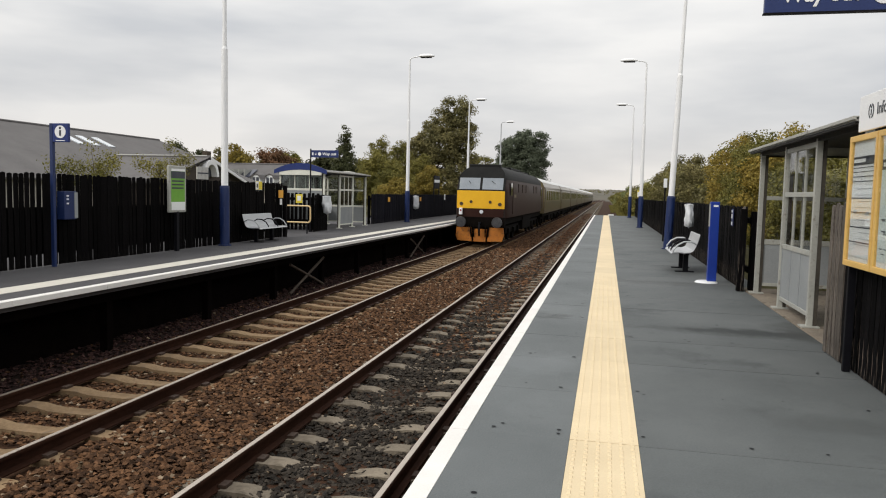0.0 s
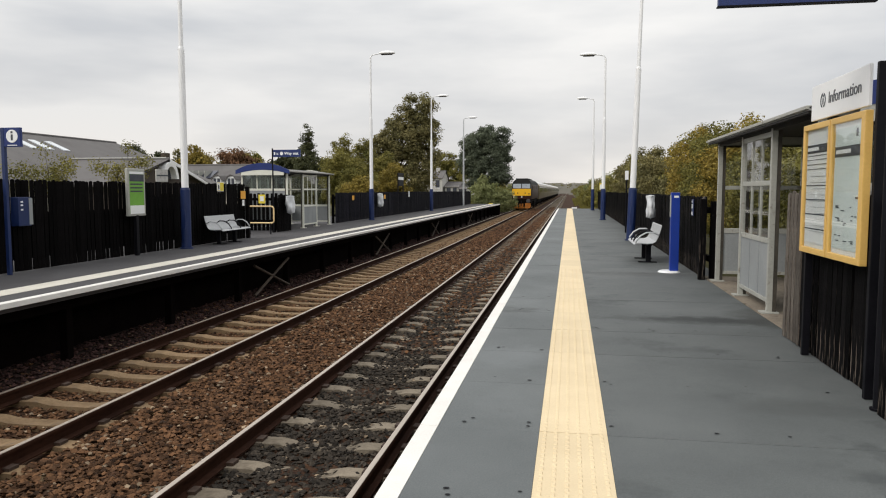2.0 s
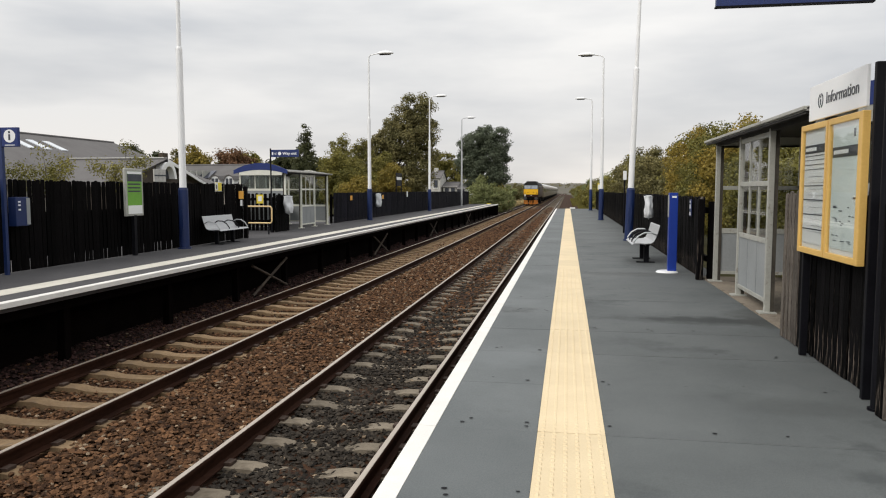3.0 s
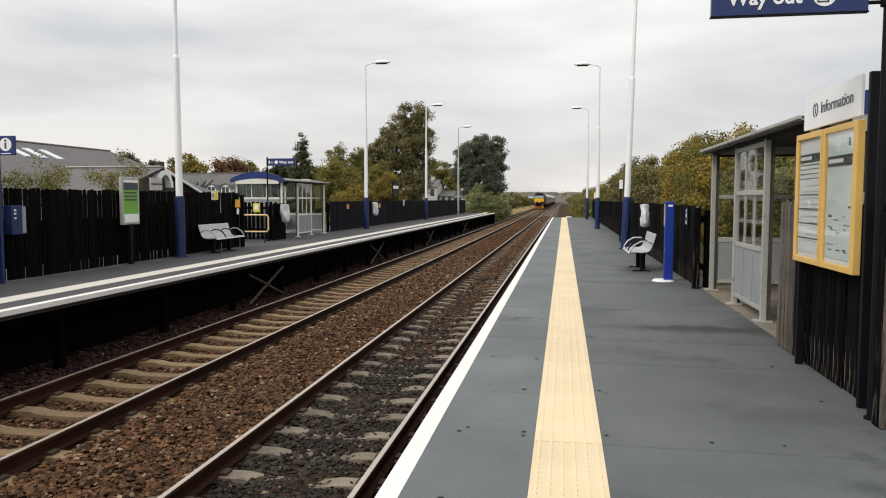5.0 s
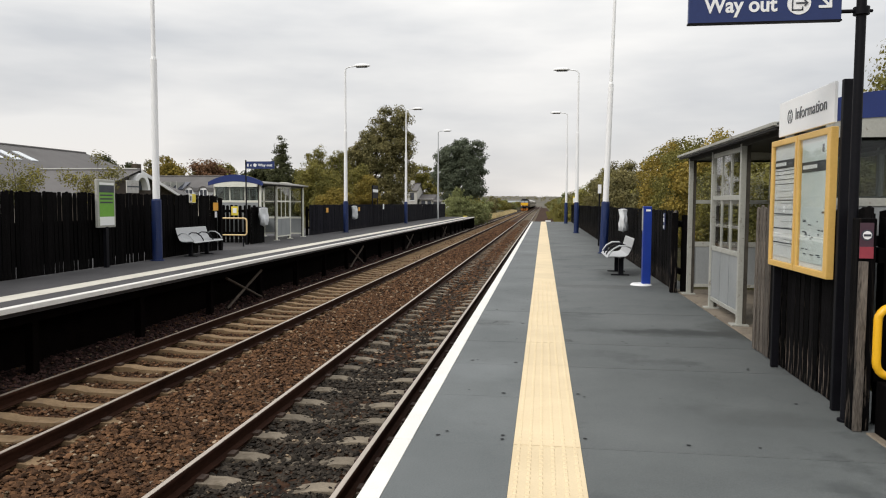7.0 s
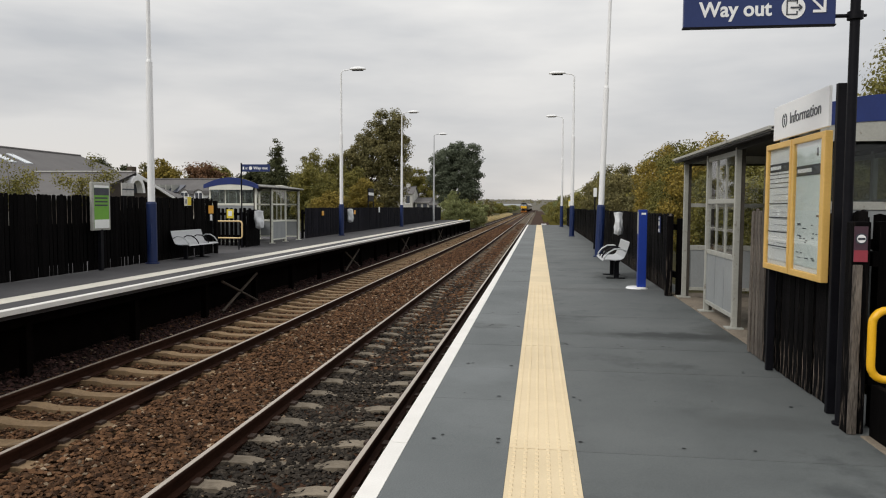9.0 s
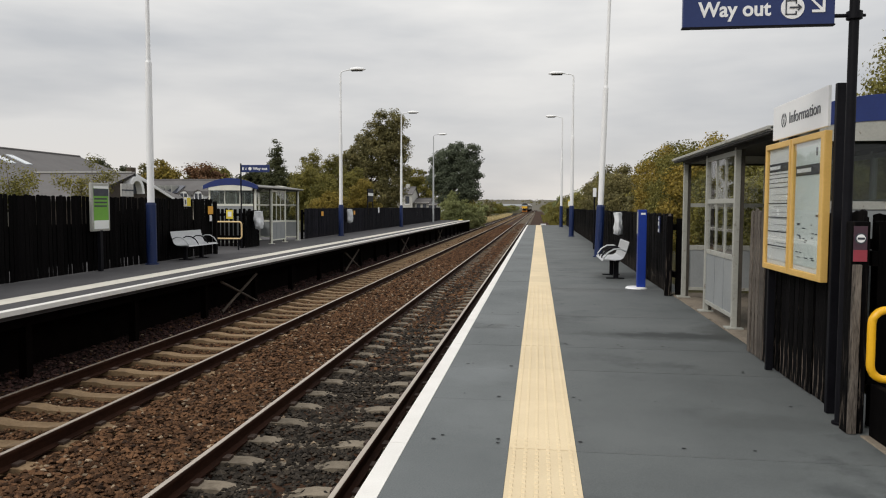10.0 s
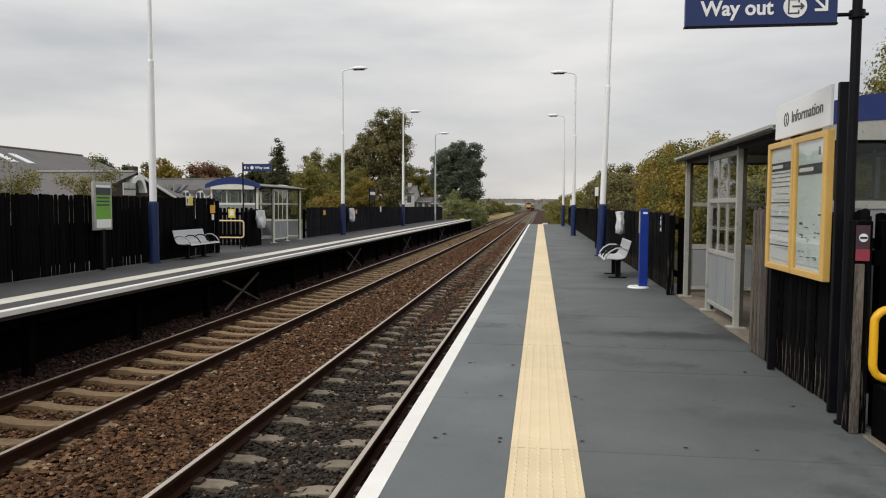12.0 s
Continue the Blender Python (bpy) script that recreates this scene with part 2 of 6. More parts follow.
M_BENCH = surface("perforated_silver_metal", (0.42, 0.43, 0.44), (0.52, 0.53, 0.54), 30.0, 0.42, 0.25, 160, metal=0.35)
M_BLACK = surface("black_metal", (0.004, 0.004, 0.006), (0.009, 0.009, 0.012), 4.0, 0.55, 0.05, 50, shine=0.12)
M_BAG = surface("clear_white_bag", (0.58, 0.60, 0.62), (0.74, 0.76, 0.78), 6.0, 0.35, 0.6, 18)
M_SLATE = surface("grey_slate_roof", (0.088, 0.082, 0.080), (0.135, 0.127, 0.124), 0.6, 0.75, 0.3, 12, world_space=True)
M_WALL_STONE = surface("pale_house_wall", (0.38, 0.35, 0.31), (0.5, 0.47, 0.42), 1.0, 0.9, 0.2, 8, world_space=True)
M_RENDER = surface("pale_rendered_wall", (0.44, 0.43, 0.40), (0.56, 0.55, 0.52), 1.0, 0.9, 0.2, 8, wear=((0.3, 0.28, 0.25), 0.6, 1.2), world_space=True)
M_SKYLIGHT = surface("pale_rooflight", (0.62, 0.66, 0.70), (0.72, 0.76, 0.80), 2.0, 0.15, 0.0, 30)
M_SOLAR = surface("solar_panel", (0.02, 0.025, 0.045), (0.04, 0.045, 0.07), 3.0, 0.15, 0.0, 30)
M_GRASS = surface("dry_rough_ground", (0.048, 0.046, 0.020), (0.125, 0.112, 0.050), 0.25, 0.95, 0.8, 4.0, world_space=True, shine=0.2)
# greyer than the near ground: distance haze is put into the colour
M_FIELDS = surface("hazed_distant_fields", (0.070, 0.064, 0.046), (0.125, 0.112, 0.082), 0.01, 0.95, 0.0, 0.08, world_space=True)
M_BARK = surface("bark", (0.045, 0.034, 0.024), (0.10, 0.08, 0.06), 4.0, 0.9, 0.8, 20, stretch=(3, 3, 0.6), shine=0.2)
M_GLASS = glass("clear_glass")


def stain(m, x, y, wide, long, colour, amount):
    """A soft, ragged stain of its own shape on a world-space material."""
    t = m.node_tree
    b = t.nodes["Principled BSDF"]
    where = t.nodes.new("ShaderNodeNewGeometry")
    shift = t.nodes.new("ShaderNodeMapping")
    shift.vector_type = "TEXTURE"
    shift.inputs["Location"].default_value, shift.inputs["Scale"].default_value = (x, y, 0), (wide, long, 1000.0)
    t.links.new(where.outputs["Position"], shift.inputs[0])
    far = t.nodes.new("ShaderNodeVectorMath")
    far.operation = "LENGTH"
    t.links.new(shift.outputs[0], far.inputs[0])
    rag = t.nodes.new("ShaderNodeTexNoise")
    rag.inputs["Scale"].default_value, rag.inputs["Detail"].default_value = 4.5, 5.0
    t.links.new(where.outputs["Position"], rag.inputs["Vector"])
    edge = t.nodes.new("ShaderNodeMath")
    edge.operation = "MULTIPLY_ADD"
    edge.inputs[1].default_value = 1.5
    t.links.new(rag.outputs["Fac"], edge.inputs[0])
    t.links.new(far.outputs["Value"], edge.inputs[2])
    cut = t.nodes.new("ShaderNodeMapRange")
    cut.inputs[1].default_value, cut.inputs[2].default_value = 1.85, 1.2
    cut.inputs[4].default_value = amount
    t.links.new(edge.outputs[0], cut.inputs[0])
    mx = t.nodes.new("ShaderNodeMix")
    mx.data_type = "RGBA"
    mx.inputs[7].default_value = (*colour, 1)
    t.links.new(cut.outputs[0], mx.inputs[0])
    t.links.new(b.inputs["Base Color"].links[0].from_socket, mx.inputs[6])
    t.links.new(mx.outputs[2], b.inputs["Base Color"])


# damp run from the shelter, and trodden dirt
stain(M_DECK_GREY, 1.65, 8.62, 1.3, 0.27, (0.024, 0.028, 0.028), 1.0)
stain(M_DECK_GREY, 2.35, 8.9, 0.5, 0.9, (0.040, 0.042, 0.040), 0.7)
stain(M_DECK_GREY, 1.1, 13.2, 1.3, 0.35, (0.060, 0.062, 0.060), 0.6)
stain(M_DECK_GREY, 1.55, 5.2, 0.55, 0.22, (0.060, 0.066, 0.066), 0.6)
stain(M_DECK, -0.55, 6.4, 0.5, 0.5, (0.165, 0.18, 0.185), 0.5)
M_GLASS_DIM = glass("dusty_glass", (0.55, 0.6, 0.6), 0.05)


def foliage(name, c1, c2, spread=0.38):
    k = 1.95
    m = surface(name, [v * k for v in c1], [v * k for v in c2], 0.6, 0.65, 0.0, 3.0, island=spread, world_space=True, shine=0.2)
    t = m.node_tree
    b = t.nodes["Principled BSDF"]
    thin = t.nodes.new("ShaderNodeBsdfTranslucent")
    t.links.new(b.inputs["Base Color"].links[0].from_socket, thin.inputs["Color"])
    mx = t.nodes.new("ShaderNodeMixShader")
    mx.inputs[0].default_value = 0.28
    t.links.new(b.outputs[0], mx.inputs[1])
    t.links.new(thin.outputs[0], mx.inputs[2])
    t.links.new(mx.outputs[0], t.nodes["Material Output"].inputs[0])
    return m


F_OLIVE = foliage("olive_green_leaves", (0.0448, 0.04704, 0.01232), (0.1512, 0.1299, 0.0336))
F_GOLD = foliage("yellowing_leaves", (0.070, 0.060, 0.012), (0.190, 0.138, 0.030))
F_DARK = foliage("dark_green_leaves", (0.018, 0.022, 0.010), (0.056, 0.058, 0.024))
F_BROWN = foliage("big_tree_leaves", (0.04379, 0.04379, 0.01803), (0.1442, 0.1236, 0.05152))
F_BLUE = foliage("grey_green_leaves", (0.036, 0.044, 0.030), (0.082, 0.094, 0.062), 0.25)
F_RUST = foliage("rusty_red_leaves", (0.06, 0.034, 0.02), (0.14, 0.076, 0.040))
F_BUSH = foliage("bright_green_leaves", (0.0672, 0.0792, 0.0312), (0.162, 0.168, 0.072))
F_STRAW = foliage("straw_grass", (0.25, 0.20, 0.10), (0.42, 0.34, 0.19))

# ---- mesh helpers ----


def mesh_object(name, data, material, parent=None, label=""):
    """Links a bmesh or a mesh as one object under parent."""
    if isinstance(data, bmesh.types.BMesh):
        me = bpy.data.meshes.new(name)
        data.to_mesh(me)
        data.free()
    else:
        me = data
    if not me.materials:
        for m in (material if isinstance(material, (list, tuple)) else [material]):
            me.materials.append(m)
    ob = new(name, me)
    if parent:
        ob.parent = parent
    if label:
        ob["label"] = label
    return ob


def part(name, bm, material, parent, label=""):
    return mesh_object(name, bm, material, parent, label)


def thing(name, m, label, category, group="", kind=""):
    ob = new(name)
    ob.empty_display_size = 0.2
    ob.matrix_world = m
    return tagged(ob, label, category, group, kind)


def box(x0, x1, y0, y1, z0, z1, bevel=0.0, bm=None):
    own = bmesh.new()
    bmesh.ops.create_cube(own, size=1.0)
    for v in own.verts:
        v.co = Vector(((x0 + x1) / 2 + v.co.x * (x1 - x0), (y0 + y1) / 2 + v.co.y * (y1 - y0), (z0 + z1) / 2 + v.co.z * (z1 - z0)))
    if bevel:
        bmesh.ops.bevel(own, geom=own.edges[:], offset=bevel, segments=2, affect="EDGES", profile=0.6)
    return merge(bm, own)


def merge(bm, own):
    if bm is None:
        return own
    me = bpy.data.meshes.new("tmp")
    own.to_mesh(me)
    own.free()
    bm.from_mesh(me)
    bpy.data.meshes.remove(me)
    return bm


def rod(a, b, r0, r1=None, sides=12, bm=None):
    """A round bar from a to b."""
    a, b = Vector(a), Vector(b)
    own = bmesh.new()
    bmesh.ops.create_cone(own, cap_ends=True, segments=sides, radius1=r0, radius2=r0 if r1 is None else r1, depth=(b - a).length)
    m = Matrix.Translation((a + b) / 2) @ (b - a).to_track_quat("Z", "Y").to_matrix().to_4x4()
    own.transform(m)
    for f in own.faces:
        f.smooth = len(f.verts) == 4
    for e in own.edges:
        e.smooth = all(len(f.verts) == 4 for f in e.link_faces)
    return merge(bm, own)


def tube(points, r, sides=10, bm=None):
    """A round bar bent along points."""
    own = bmesh.new()
    pts = [Vector(p) for p in points]
    rings = []
    for i, p in enumerate(pts):
        d = (pts[min(i + 1, len(pts) - 1)] - pts[max(i - 1, 0)]).normalized()
        side = d.cross(Vector((0.13, 0.31, 0.94)) if abs(d.z) < 0.9 else Vector((0, 1, 0))).normalized()
        up = side.cross(d)
        rings.append([own.verts.new(p + r * (math.cos(a) * side + math.sin(a) * up)) for a in [2 * math.pi * k / sides for k in range(sides)]])
    for q, s in zip(rings, rings[1:]):
        for k in range(sides):
            own.faces.new((q[k], q[(k + 1) % sides], s[(k + 1) % sides], s[k])).smooth = True
    own.faces.new(rings[0][::-1])
    own.faces.new(rings[-1])
    bmesh.ops.recalc_face_normals(own, faces=own.faces[:])
    return merge(bm, own)


def rounded_loop(x0, x1, z0, z1, r, y=0.0, n=5):
    pts = []
    for cx, cz, a0 in ((x1 - r, z1 - r, 0), (x0 + r, z1 - r, 90), (x0 + r, z0 + r, 180), (x1 - r, z0 + r, 270)):
        for k in range(n + 1):
            a = radians(a0 + 90 * k / n)
            pts.append((cx + r * math.cos(a), y, cz + r * math.sin(a)))
    return pts + [pts[0], pts[1]]


def prism(outline, y0, y1, bm=None):
    """An outline in x and z, extruded along y."""
    own = bmesh.new()
    a = [own.verts.new((x, y0, z)) for x, z in outline]
    b = [own.verts.new((x, y1, z)) for x, z in outline]
    own.faces.new(a)
    own.faces.new(b[::-1])
    for k in range(len(a)):
        own.faces.new((a[k], b[k], b[(k + 1) % len(a)], a[(k + 1) % len(a)]))
    bmesh.ops.recalc_face_normals(own, faces=own.faces[:])
    return merge(bm, own)


def lettering(text, size, width=None, bold=0.0, depth=0.002):
    """A mesh of the text, lower left at the origin, in the x-y plane, drawn to the given width."""
    cu = bpy.data.curves.new("lettering", "FONT")
    cu.body, cu.size, cu.extrude, cu.resolution_u, cu.offset = text, size, depth, 4, bold
    ob = bpy.data.objects.new("lettering", cu)
    scene.collection.objects.link(ob)
    dg = bpy.context.evaluated_depsgraph_get()
    me = bpy.data.meshes.new_from_object(ob.evaluated_get(dg))
    bpy.data.objects.remove(ob)
    if width:
        xs = [v.co.x for v in me.vertices]
        me.transform(Matrix.Diagonal((width / (max(xs) - min(xs)), 1, 1, 1)) @ Matrix.Translation((-min(xs), 0, 0)))
    me.materials.clear()
    return me


def ring_disc(r, thick, sides=32):
    """A disc in the x-z plane that faces -y."""
    return rod((0, 0, 0), (0, -thick, 0), r, r, sides)


def soup(name, verts, faces):
    me = bpy.data.meshes.new(name)
    me.from_pydata(verts, [], faces)
    me.update()
    return me


TRACK_Z = -0.915
NEAR_TRACK, FAR_TRACK = -2.42, -5.85
EDGE_R, EDGE_L = -0.914, -7.27
END_R, END_L = 59.5, 77.5

# ---- ground: one sheet to the horizon ----


def ground_height(x, y):
    z = -1.30
    left = min(max((-9.5 - x) / 2.0, 0), 1)
    right = min(max((x - 2.0) / 1.5, 0), 1)
    far = min(max((y - 62) / 25, 0), 1)
    z += left * 0.95 + right * (0.9 + 0.5 * far)
    z += (left + right) * 0.12 * noise.noise(Vector((x * 0.15, y * 0.15, 0)))
    z += left * far * 0.5 * min(max((-x - 11) / 10, 0), 1)
    hill = min(max((y - 480) / 1100, 0), 1)
    z += hill * hill * (3 - 2 * hill) * (14.5 + 1.5 * noise.noise(Vector((x * 0.004, 1.7, 0))))
    return z


def build_ground():
    xs = [-3500, -1800, -900, -500, -300, -200, -140, -100, -70, -50, -40, -32, -26, -21, -17, -14, -12, -11, -10.4, -9.8, -9.2, -8.4, -7, -5, -3, -1,
          1, 1.8, 2.3, 2.8, 3.4, 4, 5, 6.5, 8, 10, 13, 17, 22, 30, 40, 60, 90, 140, 200, 300, 500, 900, 1800, 3500]
    ys = [-600, -200, -80, -40] + list(range(-20, 100, 4)) + list(range(100, 300, 12)) + list(range(300, 700, 40)) + list(range(700, 1700, 80)) + [1800, 2200, 3000, 4500]
    verts = [(x, y, ground_height(x, y)) for y in ys for x in xs]
    n = len(xs)
    faces = [(j * n + i, j * n + i + 1, (j + 1) * n + i + 1, (j + 1) * n + i) for j in range(len(ys) - 1) for i in range(n - 1)]
    me = soup("ground", verts, faces)
    me.polygons.foreach_set("use_smooth", [True] * len(faces))
    me.polygons.foreach_set("material_index", [1 if sum(verts[i][1] for i in f) / 4 > 430 else 0 for f in faces])
    tagged(mesh_object("ground", me, [M_GRASS, M_FIELDS]), "rough dry grass and earth beside the railway", "ground", kind="structure")


build_ground()


def build_bed():
    """The raised ballast bed under both tracks."""
    prof = [(-9.6, -1.34), (-7.6, -1.27), (-7.05, -1.16), (-6.75, -1.14), (-5.85, -1.165), (-5.0, -1.13), (-4.1, -1.16), (-3.3, -1.12), (-2.42, -1.105), (-1.55, -1.12), (-1.2, -1.14), (-0.6, -1.2)]
    ys = [-12 + 0.35 * k for k in range(160)] + [45 + 3.0 * k for k in range(210)]
    rng = random.Random(5)
    verts, faces = [], []
    for y in ys:
        amp = 0.018 if y < 45 else 0.01
        for x, z in prof:
            verts.append((x + rng.uniform(-0.03, 0.03), y, z + rng.uniform(-amp, amp)))
    n = len(prof)
    for j in range(len(ys) - 1):
        for i in range(n - 1):
            faces.append((j * n + i, j * n + i + 1, (j + 1) * n + i + 1, (j + 1) * n + i))
    tagged(mesh_object("cess", box(-9.7, -7.3, -12, 300, -1.4, -1.19), M_CESS), "brown soil under the far platform edge, coloured darker for its shade", "soil", kind="structure")
    tagged(mesh_object("cess", box(-0.7, 1.9, 60.2, 420, -1.35, -1.17), M_BED), "brown stony shoulder beside the near track", "soil", kind="structure")
    tagged(mesh_object("ballast_bed", soup("ballast_bed", verts, faces), M_BED), "brown dirty ballast bed under two railway tracks", "ballast", kind="structure")


build_bed()

STONE = [(1, 0, 0), (-0.9, 0.2, 0.1), (0.1, 1, 0), (0, -1, 0.15), (0.1, 0.05, 0.85), (0, 0, -0.8), (0.55, 0.6, 0.45), (-0.5, -0.55, 0.5)]
STONE_FACES = [(0, 6, 4), (6, 2, 4), (2, 1, 4), (1, 7, 4), (7, 3, 4), (3, 0, 4), (0, 2, 6), (1, 3, 7), (0, 5, 2), (2, 5, 1), (1, 5, 3), (3, 5, 0)]


def bed_height(x):
    if x < -7.05:
        return max(-1.185, -1.16 + (x + 7.05) * 0.2)
    for c in (NEAR_TRACK, FAR_TRACK):
        if abs(x - c) < 0.95:
            return -1.112 if c == NEAR_TRACK else -1.146
    return -1.085 if -4.99 < x < -3.27 else -1.13


def scatter_stones(name, spans, material, label, seed):
    """Loose stones: spans of (x0, x1, y0, y1, stones per square metre, size)."""
    rng = np.random.default_rng(seed)
    base, tri = np.array(STONE), np.array(STONE_FACES)
    vs, fs, off = [], [], 0
    for x0, x1, y0, y1, dens, size in spans:
        count = int((x1 - x0) * (y1 - y0) * dens)
        px, py = rng.uniform(x0, x1, count), rng.uniform(y0, y1, count)
        for k in range(count):
            x, y = px[k], py[k]
            if min(abs(x - c - s) for c in (NEAR_TRACK, FAR_TRACK) for s in (-0.7525, 0.7525)) < 0.085:
                continue
            s = size * rng.uniform(0.55, 1.35)
            sc = np.array([s * rng.uniform(0.8, 1.3), s * rng.uniform(0.7, 1.1), s * rng.uniform(0.55, 0.85)])
            a = rng.uniform(0, 6.28)
            pts = base * sc + rng.normal(0, 0.12 * s, base.shape)
            c, d = math.cos(a), math.sin(a)
            pts = np.c_[pts[:, 0] * c - pts[:, 1] * d, pts[:, 0] * d + pts[:, 1] * c, pts[:, 2]]
            vs.append(pts + (x, y, bed_height(x) + rng.uniform(-0.01, 0.028)))
            fs.append(tri + off)
            off += len(base)
    v, f = np.concatenate(vs), np.concatenate(fs)
    me = soup(name, v.tolist(), f.tolist())
    tagged(mesh_object(name, me, material), label, "ballast", kind="stuff")


scatter_stones("brown_ballast", [(-4.85, -3.25, 3.5, 11, 720, 0.032), (-4.85, -3.25, 11, 20, 420, 0.035), (-4.85, -3.25, 20, 45, 120, 0.05),
                                 (-6.5, -5.2, 6, 14, 380, 0.028), (-6.5, -5.2, 14, 24, 200, 0.036), (-5.02, -4.85, 4, 22, 620, 0.032), (-7.35, -6.7, 8, 18, 200, 0.032), (-8.2, -7.3, 8, 18, 30, 0.032), (-7.4, -6.7, 18, 34, 100, 0.04),
                                 (-6.5, -4.85, 24, 45, 70, 0.05), (-3.1, -1.72, 11, 15, 60, 0.038), (-3.1, -1.72, 15, 20, 150, 0.038), (-3.1, -1.72, 20, 42, 85, 0.05), (-3.1, -1.72, 42, 70, 45, 0.07), (-3.1, -1.72, 70, 110, 14, 0.08), (-4.85, -3.25, 45, 100, 34, 0.075), (-6.5, -4.85, 45, 100, 26, 0.075)],
               M_BALLAST, "brown granite ballast stones between and beside the rails", 3)
scatter_stones("grey_ballast", [(-3.1, -1.72, 3.5, 11, 720, 0.032), (-3.1, -1.72, 11, 15, 290, 0.038), (-3.1, -1.72, 15, 20, 190, 0.038), (-3.1, -1.72, 20, 32, 45, 0.05), (-1.6, -1.0, 3, 12, 300, 0.034)],
               M_BALLAST_GREY, "dark grey ballast stones between the near rails", 4)

scatter_stones("pale_ballast", [(-4.95, -3.3, 3.5, 14, 34, 0.030), (-4.95, -3.3, 14, 32, 24, 0.036), (-3.1, -1.72, 3.5, 16, 14, 0.028), (-6.5, -5.2, 6, 22, 16, 0.028), (-8.1, -6.95, 8, 24, 5, 0.03)],
               M_BALLAST_PALE, "scattered pale clean ballast stones among the brown", 12)
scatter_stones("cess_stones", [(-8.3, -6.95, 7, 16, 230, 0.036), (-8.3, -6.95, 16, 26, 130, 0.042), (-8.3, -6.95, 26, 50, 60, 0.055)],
               M_CESS_STONE, "dark reddish stones beneath the far platform edge", 9)

# ---- the tracks ----


def rail_outline(x):
    h = 0.159
    w = [(-0.07, 0), (-0.07, 0.012), (-0.012, 0.03), (-0.012, 0.115), (-0.036, 0.125), (-0.036, 0.148), (-0.030, 0.157)]
    pts = w + [(-a, b) for a, b in reversed(w)]
    return [(x + a, TRACK_Z - h + b) for a, b in pts]


def sleeper_mesh(material):
    bm = bmesh.new()
    out = [(-1.25, 0.0), (-1.25, -0.16), (1.25, -0.16), (1.25, 0.0), (0.98, 0.045), (0.44, 0.045), (0.25, 0.012), (-0.25, 0.012), (-0.44, 0.045), (-0.98, 0.045)]
    prism(out, -0.105, 0.105, bm)
    me = bpy.data.meshes.new("sleeper")
    bm.to_mesh(me)
    bm.free()
    me.materials.append(material)
    return me




def clip_mesh():
    bm = bmesh.new()
    for s in (-1, 1):
        for q in (-1, 1):
            box(s * 0.7525 + q * 0.10 - 0.035, s * 0.7525 + q * 0.10 + 0.035, -0.06, 0.06, 0.03, 0.075, 0.0, bm)
    me = bpy.data.meshes.new("rail_clip")
    bm.to_mesh(me)
    bm.free()
    me.materials.append(M_CLIP)
    return me


def build_track(name, centre, first, label, seed, concrete):
    sleeper = sleeper_mesh(concrete)
    t = thing(name, pose(0, 0, 0), label, "railway track", "parallel tracks", "structure")
    for s in (-0.7525, 0.7525):
        part("rail", prism(rail_outline(centre + s), -12, 640), M_RAIL, t, "rusty steel rail")
        part("rail_head", box(centre + s - 0.024, centre + s + 0.024, -12, 640, TRACK_Z - 0.004, TRACK_Z + 0.003), M_RAIL_TOP, t, "shiny worn running surface")
    rng = random.Random(seed)
    clips = clip_mesh()
    y, far_v, far_f = first, [], []
    while y < 330:
        m = pose(centre + rng.uniform(-0.02, 0.02), y, -1.112 + rng.uniform(-0.006, 0.006), 0, 0, rng.uniform(-0.8, 0.8))
        if y < 85:
            o = new("sleeper", sleeper)
            o.parent, o.matrix_basis = t, m
            if y < 30:
                c = new("rail_clip", clips)
                c.parent, c.matrix_basis = o, pose(0, 0, 0)
        else:
            k = len(far_v)
            far_v += [tuple(m @ v.co) for v in sleeper.vertices]
            far_f += [tuple(k + i for i in p.vertices) for p in sleeper.polygons]
        y += 0.668 + rng.uniform(-0.008, 0.008)
    far = part("far_sleepers", soup("far_sleepers", far_v, far_f), concrete, t)
    far["kind"] = "stuff"


build_track("near_track", NEAR_TRACK, 2.2 - 20 * 0.668, "near railway track with concrete sleepers half buried in grey ballast", 1, M_SLEEPER_GREY)
build_track("far_track", FAR_TRACK, 2.35 - 20 * 0.668, "far railway track with pale concrete sleepers in brown ballast", 2, M_SLEEPER)

# ---- platforms ----


